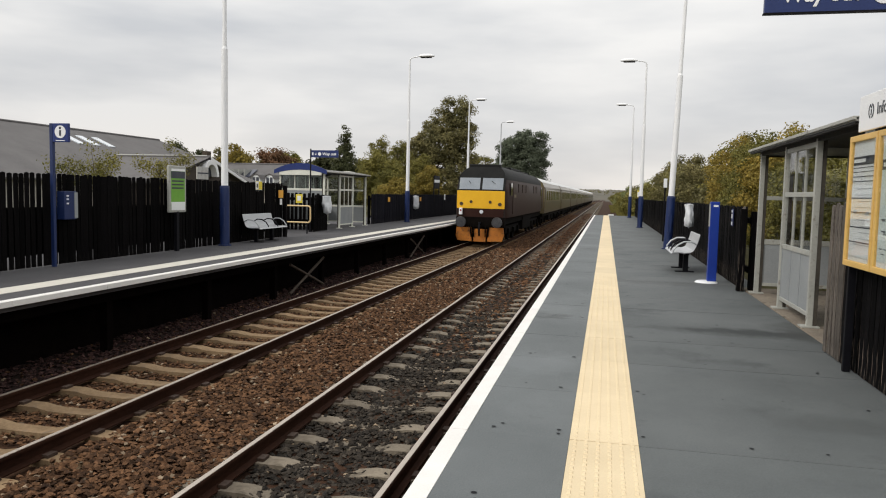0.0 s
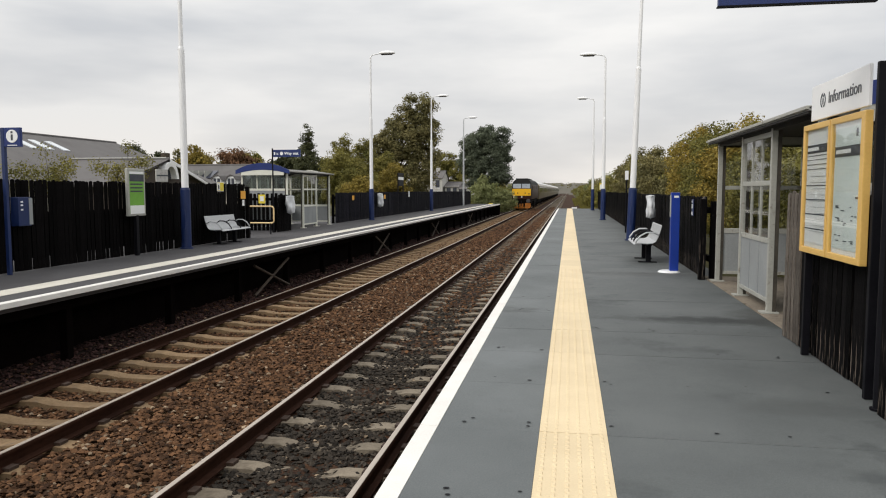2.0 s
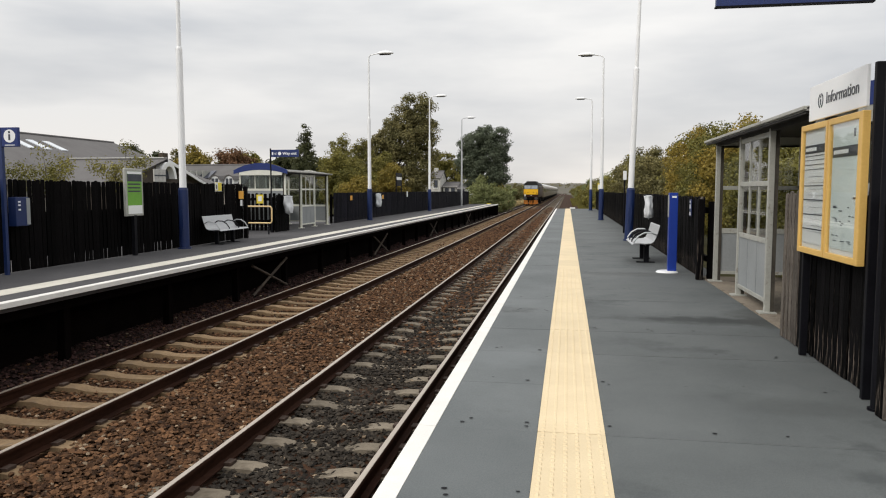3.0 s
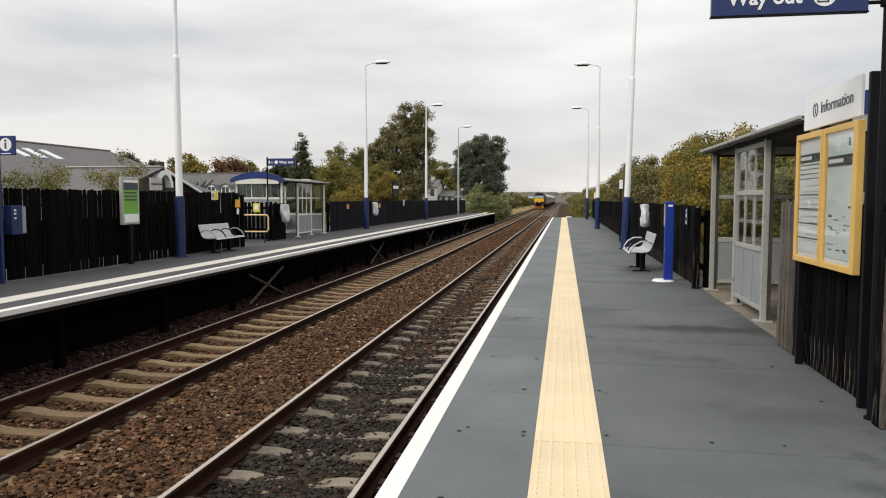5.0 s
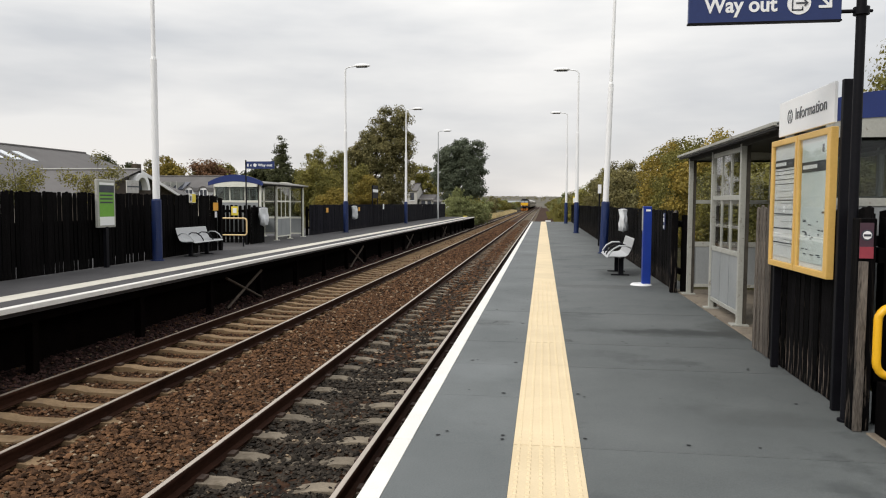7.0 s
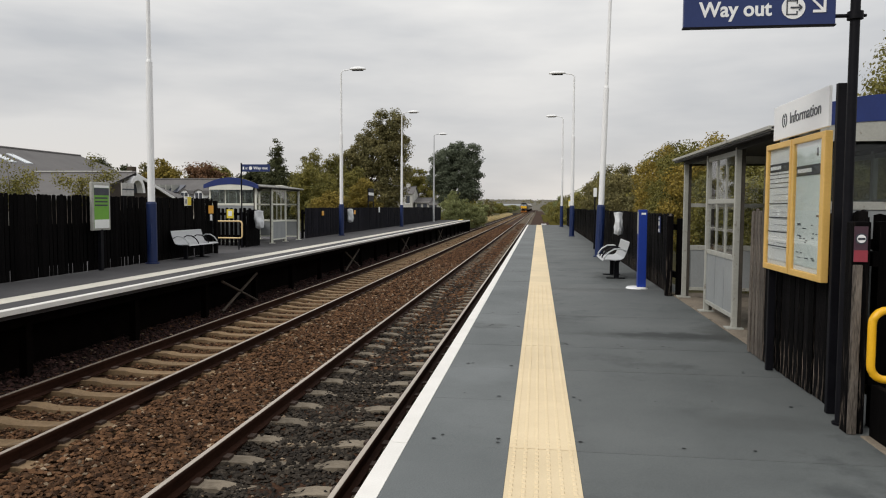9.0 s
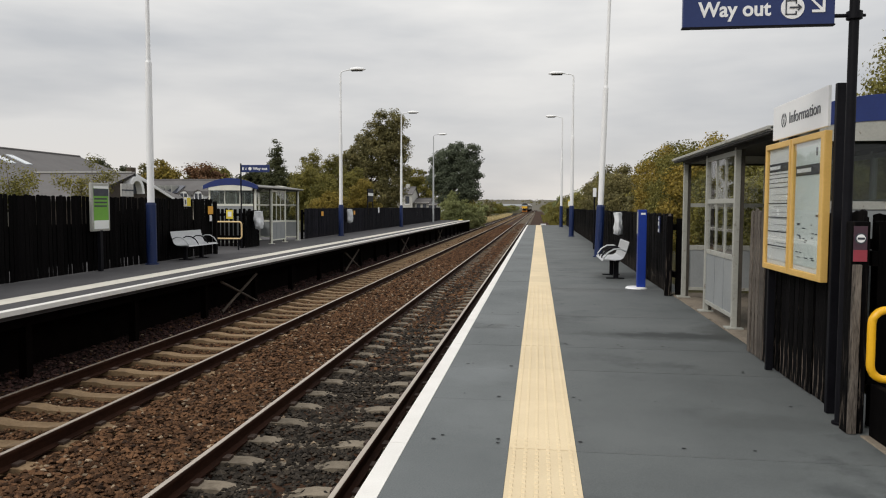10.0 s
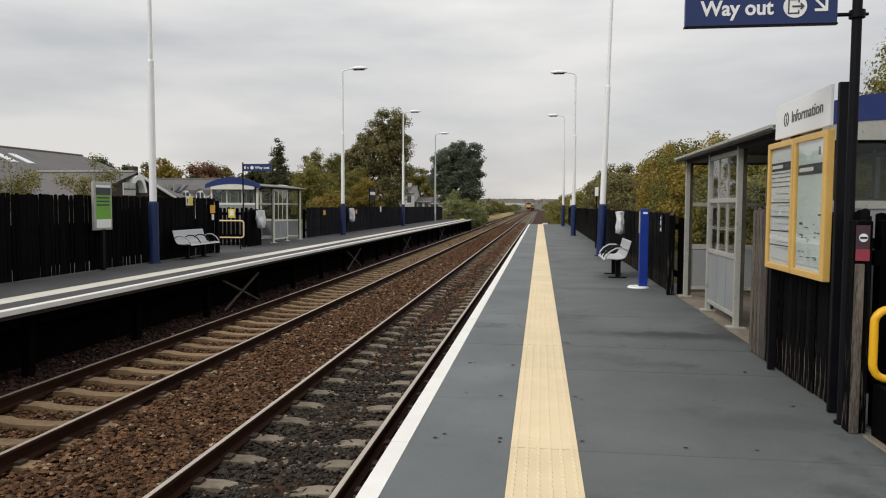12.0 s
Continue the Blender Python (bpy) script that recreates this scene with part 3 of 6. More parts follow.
def build_platform_right():
    p = thing("platform_near", pose(0, 0, 0), "grey decked station platform with white edge and cream tactile strip", "platform", kind="structure")
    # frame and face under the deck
    part("platform_body", box(EDGE_R + 0.22, 2.6, -12, END_R - 0.15, -1.35, -0.125), M_STEEL_SHADED, p, "recessed platform face, its shade given as a near-black colour")
    rng = random.Random(8)
    joints = [-11.2 + 1.115 * k for k in range(64)]
    ys = [y for y in joints if y < END_R - 0.6] + [END_R]
    g = 0.0016
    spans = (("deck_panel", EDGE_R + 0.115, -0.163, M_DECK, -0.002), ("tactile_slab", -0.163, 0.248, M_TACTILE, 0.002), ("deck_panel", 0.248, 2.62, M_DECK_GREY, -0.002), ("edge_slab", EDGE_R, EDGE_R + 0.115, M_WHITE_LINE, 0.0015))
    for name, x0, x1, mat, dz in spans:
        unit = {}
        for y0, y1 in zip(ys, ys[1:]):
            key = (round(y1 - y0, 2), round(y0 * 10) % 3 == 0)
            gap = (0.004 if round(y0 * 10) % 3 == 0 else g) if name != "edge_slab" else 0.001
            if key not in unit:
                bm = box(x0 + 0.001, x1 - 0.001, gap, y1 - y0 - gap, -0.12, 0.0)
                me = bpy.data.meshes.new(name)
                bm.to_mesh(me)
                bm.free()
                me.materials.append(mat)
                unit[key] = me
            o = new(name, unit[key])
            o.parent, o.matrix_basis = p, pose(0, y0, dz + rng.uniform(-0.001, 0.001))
    # raised ribs of the tactile strip, nearest stretch
    v, f = [], []
    for k in range(6):
        x = -0.163 + 0.036 + 0.0677 * k
        for j in range(170):
            y = 2.6 + j * 0.0667
            n = len(v)
            v += [(x - 0.011, y - 0.022, 0.0015), (x + 0.011, y - 0.022, 0.0015), (x + 0.011, y + 0.022, 0.0015), (x - 0.011, y + 0.022, 0.0015),
                  (x - 0.007, y - 0.016, 0.0062), (x + 0.007, y - 0.016, 0.0062), (x + 0.007, y + 0.016, 0.0062), (x - 0.007, y + 0.016, 0.0062)]
            f += [(n, n + 1, n + 5, n + 4), (n + 1, n + 2, n + 6, n + 5), (n + 2, n + 3, n + 7, n + 6), (n + 3, n, n + 4, n + 7), (n + 4, n + 5, n + 6, n + 7)]
    o = part("tactile_bumps", soup("tactile_bumps", v, f), M_TACTILE, p)
    o["kind"] = "stuff"
    # countersunk deck fixings
    v, f = [], []
    rng = random.Random(21)
    for y0 in ys[:40]:
        for x in (-0.6, -0.25, 0.33, 0.9, 1.35, 1.85):
            for dy in (0.1, 0.17):
                if rng.random() < 0.35:
                    continue
                cx, cy, n = x + rng.uniform(-0.05, 0.05), y0 + dy + rng.uniform(-0.03, 0.03), len(v)
                r = rng.uniform(0.007, 0.016)
                v += [(cx + r * 1.3 * math.cos(a), cy + r * math.sin(a), 0.0028) for a in [k * math.pi / 4 for k in range(8)]]
                f.append(tuple(range(n, n + 8)))
    o = part("deck_fixings", soup("deck_fixings", v, f), M_BLACK, p, "small dark fixing holes")
    o["kind"] = "stuff"


build_platform_right()


def build_platform_left():
    p = thing("platform_far", pose(0, 0, 0), "opposite asphalt platform on open steel trestles with white edge", "platform", kind="structure")
    part("deck", box(-13.5, EDGE_L - 0.142, -12, END_L, -0.16, 0.0), M_DECK_OLD, p, "dark grey asphalt deck")
    part("tactile_strip", box(-8.26, -7.84, -12, END_L - 0.1, -0.02, 0.006), M_TACTILE_PALE, p, "worn pale tactile strip")
    me = None
    for k in range(50):
        y = -12 + 1.79 * k
        if me is None:
            bm = box(EDGE_L - 0.14, EDGE_L, 0.002, 1.788, -0.075, 0.003, 0.007)
            me = bpy.data.meshes.new("coping")
            bm.to_mesh(me)
            bm.free()
            me.materials.append(M_WHITE_LINE)
        o = new("coping", me)
        o.parent, o.matrix_basis = p, pose(0, y, 0)
    part("edge_beam", box(EDGE_L - 0.60, EDGE_L - 0.42, -12, END_L - 0.1, -0.36, -0.16), M_STEEL_SHADED, p, "steel edge beam with the deck's shade in its near-black colour")
    # added wall: closes the open trestles with painted darkness
    part("back_wall", box(-8.5, -8.35, -12, END_L - 0.1, -1.5, -0.16), M_STEEL_SHADED, p, "added near-black wall standing in for the shade beneath the deck")
    leg = None
    for k in range(29):
        y = -8.0 + 3.02 * k
        if leg is None:
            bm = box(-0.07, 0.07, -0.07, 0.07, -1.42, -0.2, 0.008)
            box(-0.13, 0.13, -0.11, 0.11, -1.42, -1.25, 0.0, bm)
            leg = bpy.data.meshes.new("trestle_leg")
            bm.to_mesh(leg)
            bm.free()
            leg.materials.append(M_STEEL_SHADED)
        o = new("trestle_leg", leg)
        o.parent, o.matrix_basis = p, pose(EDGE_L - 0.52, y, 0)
    for y0, y1 in ((16.75, 18.95), (28.2, 30.4), (40.3, 42.5), (55.4, 57.6)):
        for a, b in ((-1.12, -0.38), (-0.38, -1.12)):
            part("brace", rod((EDGE_L - 0.36, y0, a), (EDGE_L - 0.36, y1, b), 0.035, 0.035, 6), M_BRACE, p, "weathered diagonal brace")
    part("end_ramp", prism([(EDGE_L - 0.05, -0.02), (EDGE_L - 0.05, -1.4), (-10.5, -1.4), (-10.5, -0.02)], END_L, END_L + 0.5), M_STEEL_SHADED, p)


build_platform_left()

# ---- lamp columns ----


def lamp_column(x, y, arm, galvanised=False, lean=0.0):
    """arm: which way along x the lantern reaches."""
    body = M_GALV if galvanised else M_WHITE
    t = thing("street_lamp", pose(x, y, 0, 0, lean, 0), "tall grey galvanised lamp column with a flat lantern" if galvanised else "tall white lamp column with a dark blue base and flat lantern", "lamp post", "platform lamp columns")
    if not galvanised:
        bm = rod((0, 0, 0), (0, 0, 1.53), 0.125, 0.12, 20)
        rod((0, 0, 0), (0, 0, 0.03), 0.17, 0.17, 20, bm)
        rod((0, 0, 1.50), (0, 0, 1.55), 0.128, 0.09, 20, bm)
        part("base", bm, M_BLUE, t, "dark blue painted base sleeve")
        part("access_door", box(-0.05, 0.05, -0.135, -0.11, 0.5, 1.0, 0.004), M_BLUE, t)
    part("lower_column", rod((0, 0, 0.0 if galvanised else 1.53), (0, 0, 5.0), 0.088, 0.078, 20), body, t)
    bm = rod((0, 0, 4.98), (0, 0, 5.06), 0.08, 0.056, 20)
    rod((0, 0, 5.05), (0, 0, 7.95), 0.055, 0.042, 16, bm)
    part("upper_column", bm, body, t)
    part("arm", tube([(0, 0, 7.9), (arm * 0.02, 0, 8.0), (arm * 0.12, 0, 8.07), (arm * 0.45, 0, 8.12), (arm * 0.6, 0, 8.13)], 0.028), body, t)
    bm = bmesh.new()
    bmesh.ops.create_uvsphere(bm, u_segments=20, v_segments=10, radius=1.0)
    for v in bm.verts:
        v.co = Vector((arm * 0.84 + v.co.x * 0.42, v.co.y * 0.17, 8.12 + (v.co.z * 0.13 if v.co.z > 0 else v.co.z * 0.05)))
    for f in bm.faces:
        f.smooth = True
    part("lantern", bm, M_WHITE, t, "flat white lantern hood")
    part("lens", box(arm * 0.82 - 0.27, arm * 0.82 + 0.27, -0.11, 0.11, 8.055, 8.078, 0.008), M_UNDERSIDE_SHADE, t, "grey lantern lens")
    return t


for x, y in ((-9.60, 17.07), (-9.68, 35.0), (-9.75, 51.3)):
    lamp_column(x, y, 1)
lamp_column(-9.7, 67.0, 1, True)
for x, y in ((1.80, 22.1), (1.66, 37.1), (1.68, 54.5)):
    lamp_column(x, y, -1, lean=1.5 if y < 30 else 0.0)

# ---- fences ----


def board_mesh(width, height, depth, pointed):
    bm = bmesh.new()
    w = width / 2
    if pointed:
        out = [(-w, 0), (w, 0), (w, height - 0.014), (0.0, height), (-w, height - 0.014)]
    else:
        out = [(-w, 0), (w, 0), (w, height), (-w, height)]
    prism(out, -depth / 2, depth / 2, bm)
    me = bpy.data.meshes.new("slat")
    bm.to_mesh(me)
    bm.free()
    return me


def fence(x, y0, y1, height, label, pitch=0.112, width=0.098, facing=1, old=(), seed=1, rails=(0.35, 1.15), joined_from=None, tight=False, floor=0.0, stain=M_FENCE, across=None, backing=None):
    """Upright boards along y, or along x from x at y = across. old: stretches of y whose boards are bare and weathered."""
    t = thing("fence", pose(x, 0, floor) if across is None else pose(x, across, floor, 0, 0, -90), label, "fence", "platform fences")
    rng = random.Random(seed)
    meshes = {}
    y = y0 + width / 2
    v, f = [], []
    while y < y1 - width / 2 + 0.001:
        worn = any(a <= y <= b for a, b in old)
        key = (worn, rng.randrange(3))
        if key not in meshes:
            me = board_mesh(width * (0.84 if worn else 1.0), height + (-0.012, 0.0, 0.01)[key[1]], 0.016, True)
            me.materials.append(M_FENCE_OLD if worn else stain)
            meshes[key] = me
        m = pose(rng.uniform(-0.005, 0.005), y, 0.01, rng.uniform(-0.4, 0.4), 0, 90 + rng.uniform(-1.5, 1.5))
        if joined_from is None or y < joined_from:
            o = new("slat", meshes[key])
            o.parent, o.matrix_basis = t, m
        else:
            k = len(v)
            v += [tuple(m @ q.co) for q in meshes[key].vertices]
            f += [tuple(k + i for i in p.vertices) for p in meshes[key].polygons]
        y += pitch + (0 if tight else rng.choice((-0.016, -0.014, -0.012, -0.010, -0.004, 0.004, 0.012, 0.026)))
    if v:
        o = part("slats", soup("slats", v, f), stain, t)
        o["kind"] = "stuff"
    for z in rails:
        part("fence_rail", box(facing * -0.062 - 0.02, facing * -0.062 + 0.02, y0, y1, z - 0.05, z + 0.05), M_FENCE, t)
    if backing:
        part("backing_board", box(facing * -0.038 - 0.008, facing * -0.038 + 0.008, y0, y1, *backing), stain, t)
    n = max(1, round((y1 - y0) / 2.7))
    for k in range(n + 1):
        yy = y0 + 0.05 + (y1 - y0 - 0.1) * k / n
        part("post", box(facing * -0.13 - 0.05, facing * -0.13 + 0.05, yy - 0.05, yy + 0.05, 0.0, height - 0.06), M_FENCE, t)
    return t


fence(-9.84, 3.8, 21.05, 1.665, "black stained close-boarded timber fence with narrow gaps", pitch=0.120, facing=1, seed=2, rails=(0.42, 1.02), backing=(0.22, 0.97))
fence(-10.12, 24.15, 25.45, 1.30, "short black timber fence beside the platform shelter", pitch=0.10, facing=1, seed=3)
fence(-10.3, 31.2, 76.5, 1.36, "long black timber fence along the far platform", pitch=0.101, facing=1, seed=4, joined_from=42.0, tight=True, stain=M_FENCE_BLUE)
fence(2.17, 5.16, 7.93, 1.46, "black timber fence with bare weathered boards by the shelter", pitch=0.112, facing=-1, seed=5, old=((7.30, 8.0),), stain=M_FENCE_NEAR)
fence(2.24, 12.6, 59.0, 1.36, "black timber fence along the near platform", pitch=0.101, facing=-1, seed=6, old=((12.65, 13.0),), joined_from=28.0, tight=True, stain=M_FENCE_NEAR)
fence(-12.3, 0.0, 2.1, 1.36, "gappy black timber fence before the shelter end", pitch=0.165, width=0.11, facing=1, seed=7, across=25.05)
fence(-12.4, 20.5, 25.0, 1.36, "black timber fence behind the platform exit", pitch=0.105, facing=1, seed=9)
fence(2.26, 0.0, 2.4, 1.42, "black timber fence before the near shelter end", pitch=0.118, width=0.105, facing=1, seed=8, across=7.22)
fence(2.75, -12.0, 0.9, 1.42, "black timber fence along the near platform behind the exit", pitch=0.103, facing=-1, seed=12, joined_from=-20, tight=True)
fence(4.75, 1.0, 7.1, 1.42, "black timber fence beside the exit path", pitch=0.112, facing=-1, seed=10)
for x, y, h, yaw in ((-9.80, 21.11, 1.6, 0), (2.085, 5.08, 1.40, 0), (2.18, 12.56, 1.34, 0)):
    g = thing("gate_post", pose(x, y, 0), "square dark timber fence end post", "post", "fence end posts")
    part("shaft", box(-0.055, 0.055, -0.055, 0.055, 0, h, 0.008), M_FENCE_NEAR if x > 0 else M_FENCE, g)
    if y < 6:
        part("worn_plank", box(-0.053, 0.004, -0.075, -0.0555, 0, 1.12, 0.006), M_FENCE_OLD, g, "bare worn plank")

# ---- shelters ----


def arc_z(u, width, eave, rise):
    """Height of the curved roof at u across the width."""
    return eave + rise * (1 - ((u - width / 2) / (width / 2)) ** 2)


def shelter(m, length, depth, label, near_end, eave=2.20, rise=0.33, inset=0.0, paint=None):
    """near_end: the local y of the end whose sill stands high, behind a fence."""
    t = thing("platform_shelter", m, label, "shelter", "platform shelters")
    s = 0.035
    paint = paint or M_FRAME

    def post(x, y, w=0.033):
        bm = box(x - w, x + w, y - w, y + w, 0, eave, 0.006)
        p = part("post", bm, paint, t)
        if x == 0.0:
            part("inner_stile", box(x + w + 0.001, x + w + 0.045, y - w * 0.8, y + w * 0.8, 0.02, eave - 0.02), M_STRIP, p, "dark inner stile")
        part("foot_plate", box(x - 0.1, x + 0.1, y - 0.09, y + 0.09, 0.0, 0.018, 0.003), paint, t)

    a, b = length * 0.345, length * 0.66
    for y in (0.0, a, b, length):
        post(0.0, y)
    for y in (0.0, length / 2, length):
        post(depth, y)

    def bay(y0, y1, x, cols, rows, lower, name):
        """A glazed bay along y in the plane x, with a boarded lower part."""
        bm = box(x - s * 0.6, x + s * 0.6, y0, y1, lower - 0.03, lower + 0.03, 0.004)
        box(x - s * 0.6, x + s * 0.6, y0, y1, 0.12, 0.17, 0.004, bm)
        box(x - s * 0.6, x + s * 0.6, y0, y1, eave - 0.09, eave - 0.03, 0.004, bm)
        if rows > 1:
            z = lower + (eave - lower) * 0.52
            box(x - s * 0.6, x + s * 0.6, y0, y1, z - 0.03, z + 0.03, 0.004, bm)
        for k in range(1, cols):
            y = y0 + (y1 - y0) * k / cols
            box(x - 0.014, x + 0.014, y - 0.014, y + 0.014, lower, eave - 0.05, 0.0, bm)
        part(name + "_frame", bm, paint, t)
        bm = box(x - 0.008, x + 0.008, y0, y1, 0.15, lower)
        for k in range(cols + 1):
            y = y0 + (y1 - y0) * k / cols
            box(x - 0.014, x + 0.014, y - 0.012, y + 0.012, 0.15, lower, 0.0, bm)
        part("lower_panel", bm, M_PANEL, t, "pale grey ribbed lower panel")
        z1 = eave - 0.08
        for k in range(cols):
            ya, yb = y0 + (y1 - y0) * k / cols + 0.016, y0 + (y1 - y0) * (k + 1) / cols - 0.016
            o = part("pane", box(x - 0.003, x + 0.003, ya, yb, lower + 0.03, z1), M_GLASS, t, "clear glazing")
            o.visible_shadow = False

    bay(a + 0.04, b - 0.04, 0.0, 3, 2, 0.86, "front_bay")
    bay(0.05, length / 2 - 0.04, depth, 3, 2, 0.86, "back_bay")
    bay(length / 2 + 0.04, length - 0.05, depth, 3, 2, 0.86, "back_bay")

    for y in (0.0, length):
        sill = 1.5 if y == near_end else 0.82
        bm = box(0.04, depth - 0.04, y - 0.02, y + 0.02, sill - 0.04, sill + 0.04, 0.005)
        part("bottom_rail", box(0.04, depth - 0.04, y - 0.02, y + 0.02, 0.12, 0.17, 0.005), paint, t)
        if y != near_end:
            part("mid_rail", box(0.04, depth - 0.04, y - 0.018, y + 0.018, 1.48, 1.54, 0.005), paint, t)
        for k in range(1, 3):
            box(depth * k / 3 - 0.018, depth * k / 3 + 0.018, y - 0.018, y + 0.018, sill, eave, 0.0, bm)
        part("end_frame", bm, paint, t, "pale end frame and sill")
        part("lower_panel", box(0.05, depth - 0.05, y - 0.008, y + 0.008, 0.15, sill - 0.03), M_PANEL, t)
        for k in range(3):
            o = part("pane", box(depth * k / 3 + 0.02, depth * (k + 1) / 3 - 0.02, y - 0.003, y + 0.003, sill + 0.04, eave), M_GLASS_DIM if y == near_end else M_GLASS, t, "dusty glazing")
            o.visible_shadow = False
        # white infill below the blue arched fascia
        n = 16
        us = [depth * k / n for k in range(n + 1)]
        out = [(u, eave - 0.02) for u in us] + [(u, arc_z(u, depth, eave, rise) - 0.05) for u in reversed(us)]
        part("arch_infill", prism(out, y - 0.012, y + 0.012), paint, t, "pale arched infill")
    o0, o1 = -0.17, depth + 0.17
    n = 20
    us = [o0 + (o1 - o0) * k / n for k in range(n + 1)]
    top = [(u, arc_z(u - o0, o1 - o0, eave + 0.055, rise * 0.42)) for u in us]
    sheet = prism(top + [(u, z - 0.035) for u, z in reversed(top)], -0.16, length + 0.16)
    part("roof", sheet, M_ROOF_SHEET, t, "grey curved sheet roof")
    under = [(u, z - 0.039) for u, z in top]
    part("soffit", prism(under + [(u, z - 0.02) for u, z in reversed(under)], -0.13, length + 0.13), M_UNDERSIDE_SHADE, t, "roof underside with its shade in the near-black colour")
    for k in range(9):
        y = length * (k + 0.5) / 9
        rib = [(u, z + 0.012) for u, z in top]
        part("roof_rib", prism(rib + [(u, z - 0.016) for u, z in reversed(rib)], y - 0.015, y + 0.015), M_ROOF_SHEET, t)
    for y in (-0.18 if near_end == 0.0 else length + 0.18,):
        arch = [(u, arc_z(u - o0, o1 - o0, eave + 0.06, rise)) for u in us if u >= o0 + inset]
        low = [(u, arc_z(u - o0, o1 - o0, eave - 0.045, rise * 0.56)) for u, z in arch]
        part("fascia", prism([(u, z + 0.03) for u, z in arch] + low[::-1], y - 0.02, y + 0.02), M_BLUE_MID, t, "dark blue arched fascia")
        lens = [(u, z + 0.03) for u, z in low if 0.02 < u < depth - 0.02]
        part("arch_panel", prism(lens + [(lens[-1][0], eave - 0.09), (lens[0][0], eave - 0.09)], y - 0.012, y + 0.012), paint, t, "pale panel under the arch")
    for x in (o0, o1):
        part("eaves_trim", box(x - 0.03, x + 0.03, -0.16, length + 0.16, eave + 0.032, eave + 0.068, 0.006), M_FRAME, t, "pale worn eaves edge")
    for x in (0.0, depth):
        part("wall_plate", box(x - 0.03, x + 0.03, -0.1, length + 0.1, eave - 0.03, eave + 0.05), M_UNDERSIDE_SHADE, t)
    return t


part_slab = mesh_object("shelter_slab", box(2.27, 4.6, 7.3, 13.0, -0.05, 0.012, 0.01), M_CONCRETE)
tagged(part_slab, "worn tan concrete slab under the shelter", "concrete slab", kind="structure")
shelter(pose(2.38, 7.55, 0.012), 4.75, 1.85, "grey-framed glazed waiting shelter with curved roof and blue fascia", 0.0, rise=0.26, inset=0.42)
shelter(pose(-10.25, 30.2, 0, 0, 0, 180), 4.75, 1.75, "pale-framed platform shelter with blue arched fascia and grey roof", 4.75, 2.12, 0.27, paint=M_FRAME_CREAM)
part_slab = mesh_object("exit_slab", box(2.10, 4.6, 1.2, 4.98, -0.05, 0.008, 0.01), M_CONCRETE)
tagged(part_slab, "worn tan concrete path at the platform exit", "concrete slab", kind="structure")

# ---- signs ----


def stick(name, me, m, material, parent, label=""):
    o = part(name, me, material, parent, label)
    o.matrix_basis = m
    return o


def exit_arrow(s):
    """A diagonal arrow to the lower right, in the x-z plane."""
    h, w = s / 2, s * 0.13
    d = w * 0.72
    bm = bmesh.new()
    prism([(-h, h - d), (-h + d, h), (h - d * 0.6, -h + 2 * d), (h - 2 * d, -h + d * 0.6)], -0.003, 0, bm)
    prism([(h - w * 1.4, h * 0.75), (h, h * 0.75), (h, -h), (h - w * 1.4, -h)], -0.0036, 0, bm)
    prism([(-h * 0.75, -h), (h, -h), (h, -h + w * 1.4), (-h * 0.75, -h + w * 1.4)], -0.0043, 0, bm)
    return bm


def way_out_sign(m, small=False):
    """The blade: 0.98 wide, from x = 0 towards +x, z from 0 up; the pole at x = 1.11 down to the platform."""
    t = thing("direction_sign", m, "dark blue way out sign with white lettering on a pole", "sign", "way out signs")
    z0 = 2.71
    part("blade", box(0.0, 0.98, -0.02, 0.02, z0, z0 + 0.29, 0.004), M_NAVY, t, "dark blue sign blade")
    part("lower_lip", box(-0.004, 0.984, -0.0225, 0.0225, z0 - 0.004, z0 + 0.006), M_BLACK, t)
    part("pole", rod((1.11, 0, 0), (1.11, 0, 3.1), 0.031, 0.031, 16), M_BLACK, t, "dark sign pole")
    for z in (z0 + 0.06, z0 + 0.24):
        bm = rod((0.97, 0, z), (1.1, 0, z), 0.013, 0.013, 8)
        rod((1.11, 0, z - 0.025), (1.11, 0, z + 0.025), 0.05, 0.05, 16, bm)
        rod((1.11, 0, z), (1.18, 0, z), 0.016, 0.01, 8, bm)
        part("bracket", bm, M_BLACK, t)
    part("pole_foot", rod((1.11, 0, 0), (1.11, 0, 0.015), 0.05, 0.05, 16), M_BLACK, t)
    stick("lettering", lettering("Way out", 0.140, 0.475, 0.0035), pose(0.098, -0.0215, z0 + 0.072, 90), M_WHITE, t, "white lettering")
    stick("pictogram_disc", ring_disc(0.075, 0.004), pose(0.71, -0.0205, z0 + 0.118), M_WHITE, t, "white round pictogram")
    bm = bmesh.new()
    for a in (((-0.042, -0.045), (-0.042, 0.045)), ((-0.042, 0.045), (0.022, 0.045)), ((-0.042, -0.045), (0.022, -0.045)), ((0.022, 0.045), (0.022, 0.028)), ((0.022, -0.045), (0.022, -0.028))):
        (xa, za), (xb, zb) = a
        box(min(xa, xb) - 0.004, max(xa, xb) + 0.004, -0.002, 0.0, min(za, zb) - 0.004, max(za, zb) + 0.004, 0, bm)
    box(-0.02, 0.048, -0.003, -0.0005, -0.005, 0.005, 0, bm)
    prism([(0.036, 0.022), (0.058, 0.0), (0.036, -0.022), (0.03, -0.016), (0.044, 0.0), (0.03, 0.016)], -0.004, -0.001, bm)
    stick("pictogram", bm, pose(0.71, -0.0255, z0 + 0.118), M_INK, t, "dark exit pictogram")
    stick("arrow", exit_arrow(0.095), pose(0.87, -0.021, z0 + 0.13), M_WHITE, t, "white arrow")
    return t


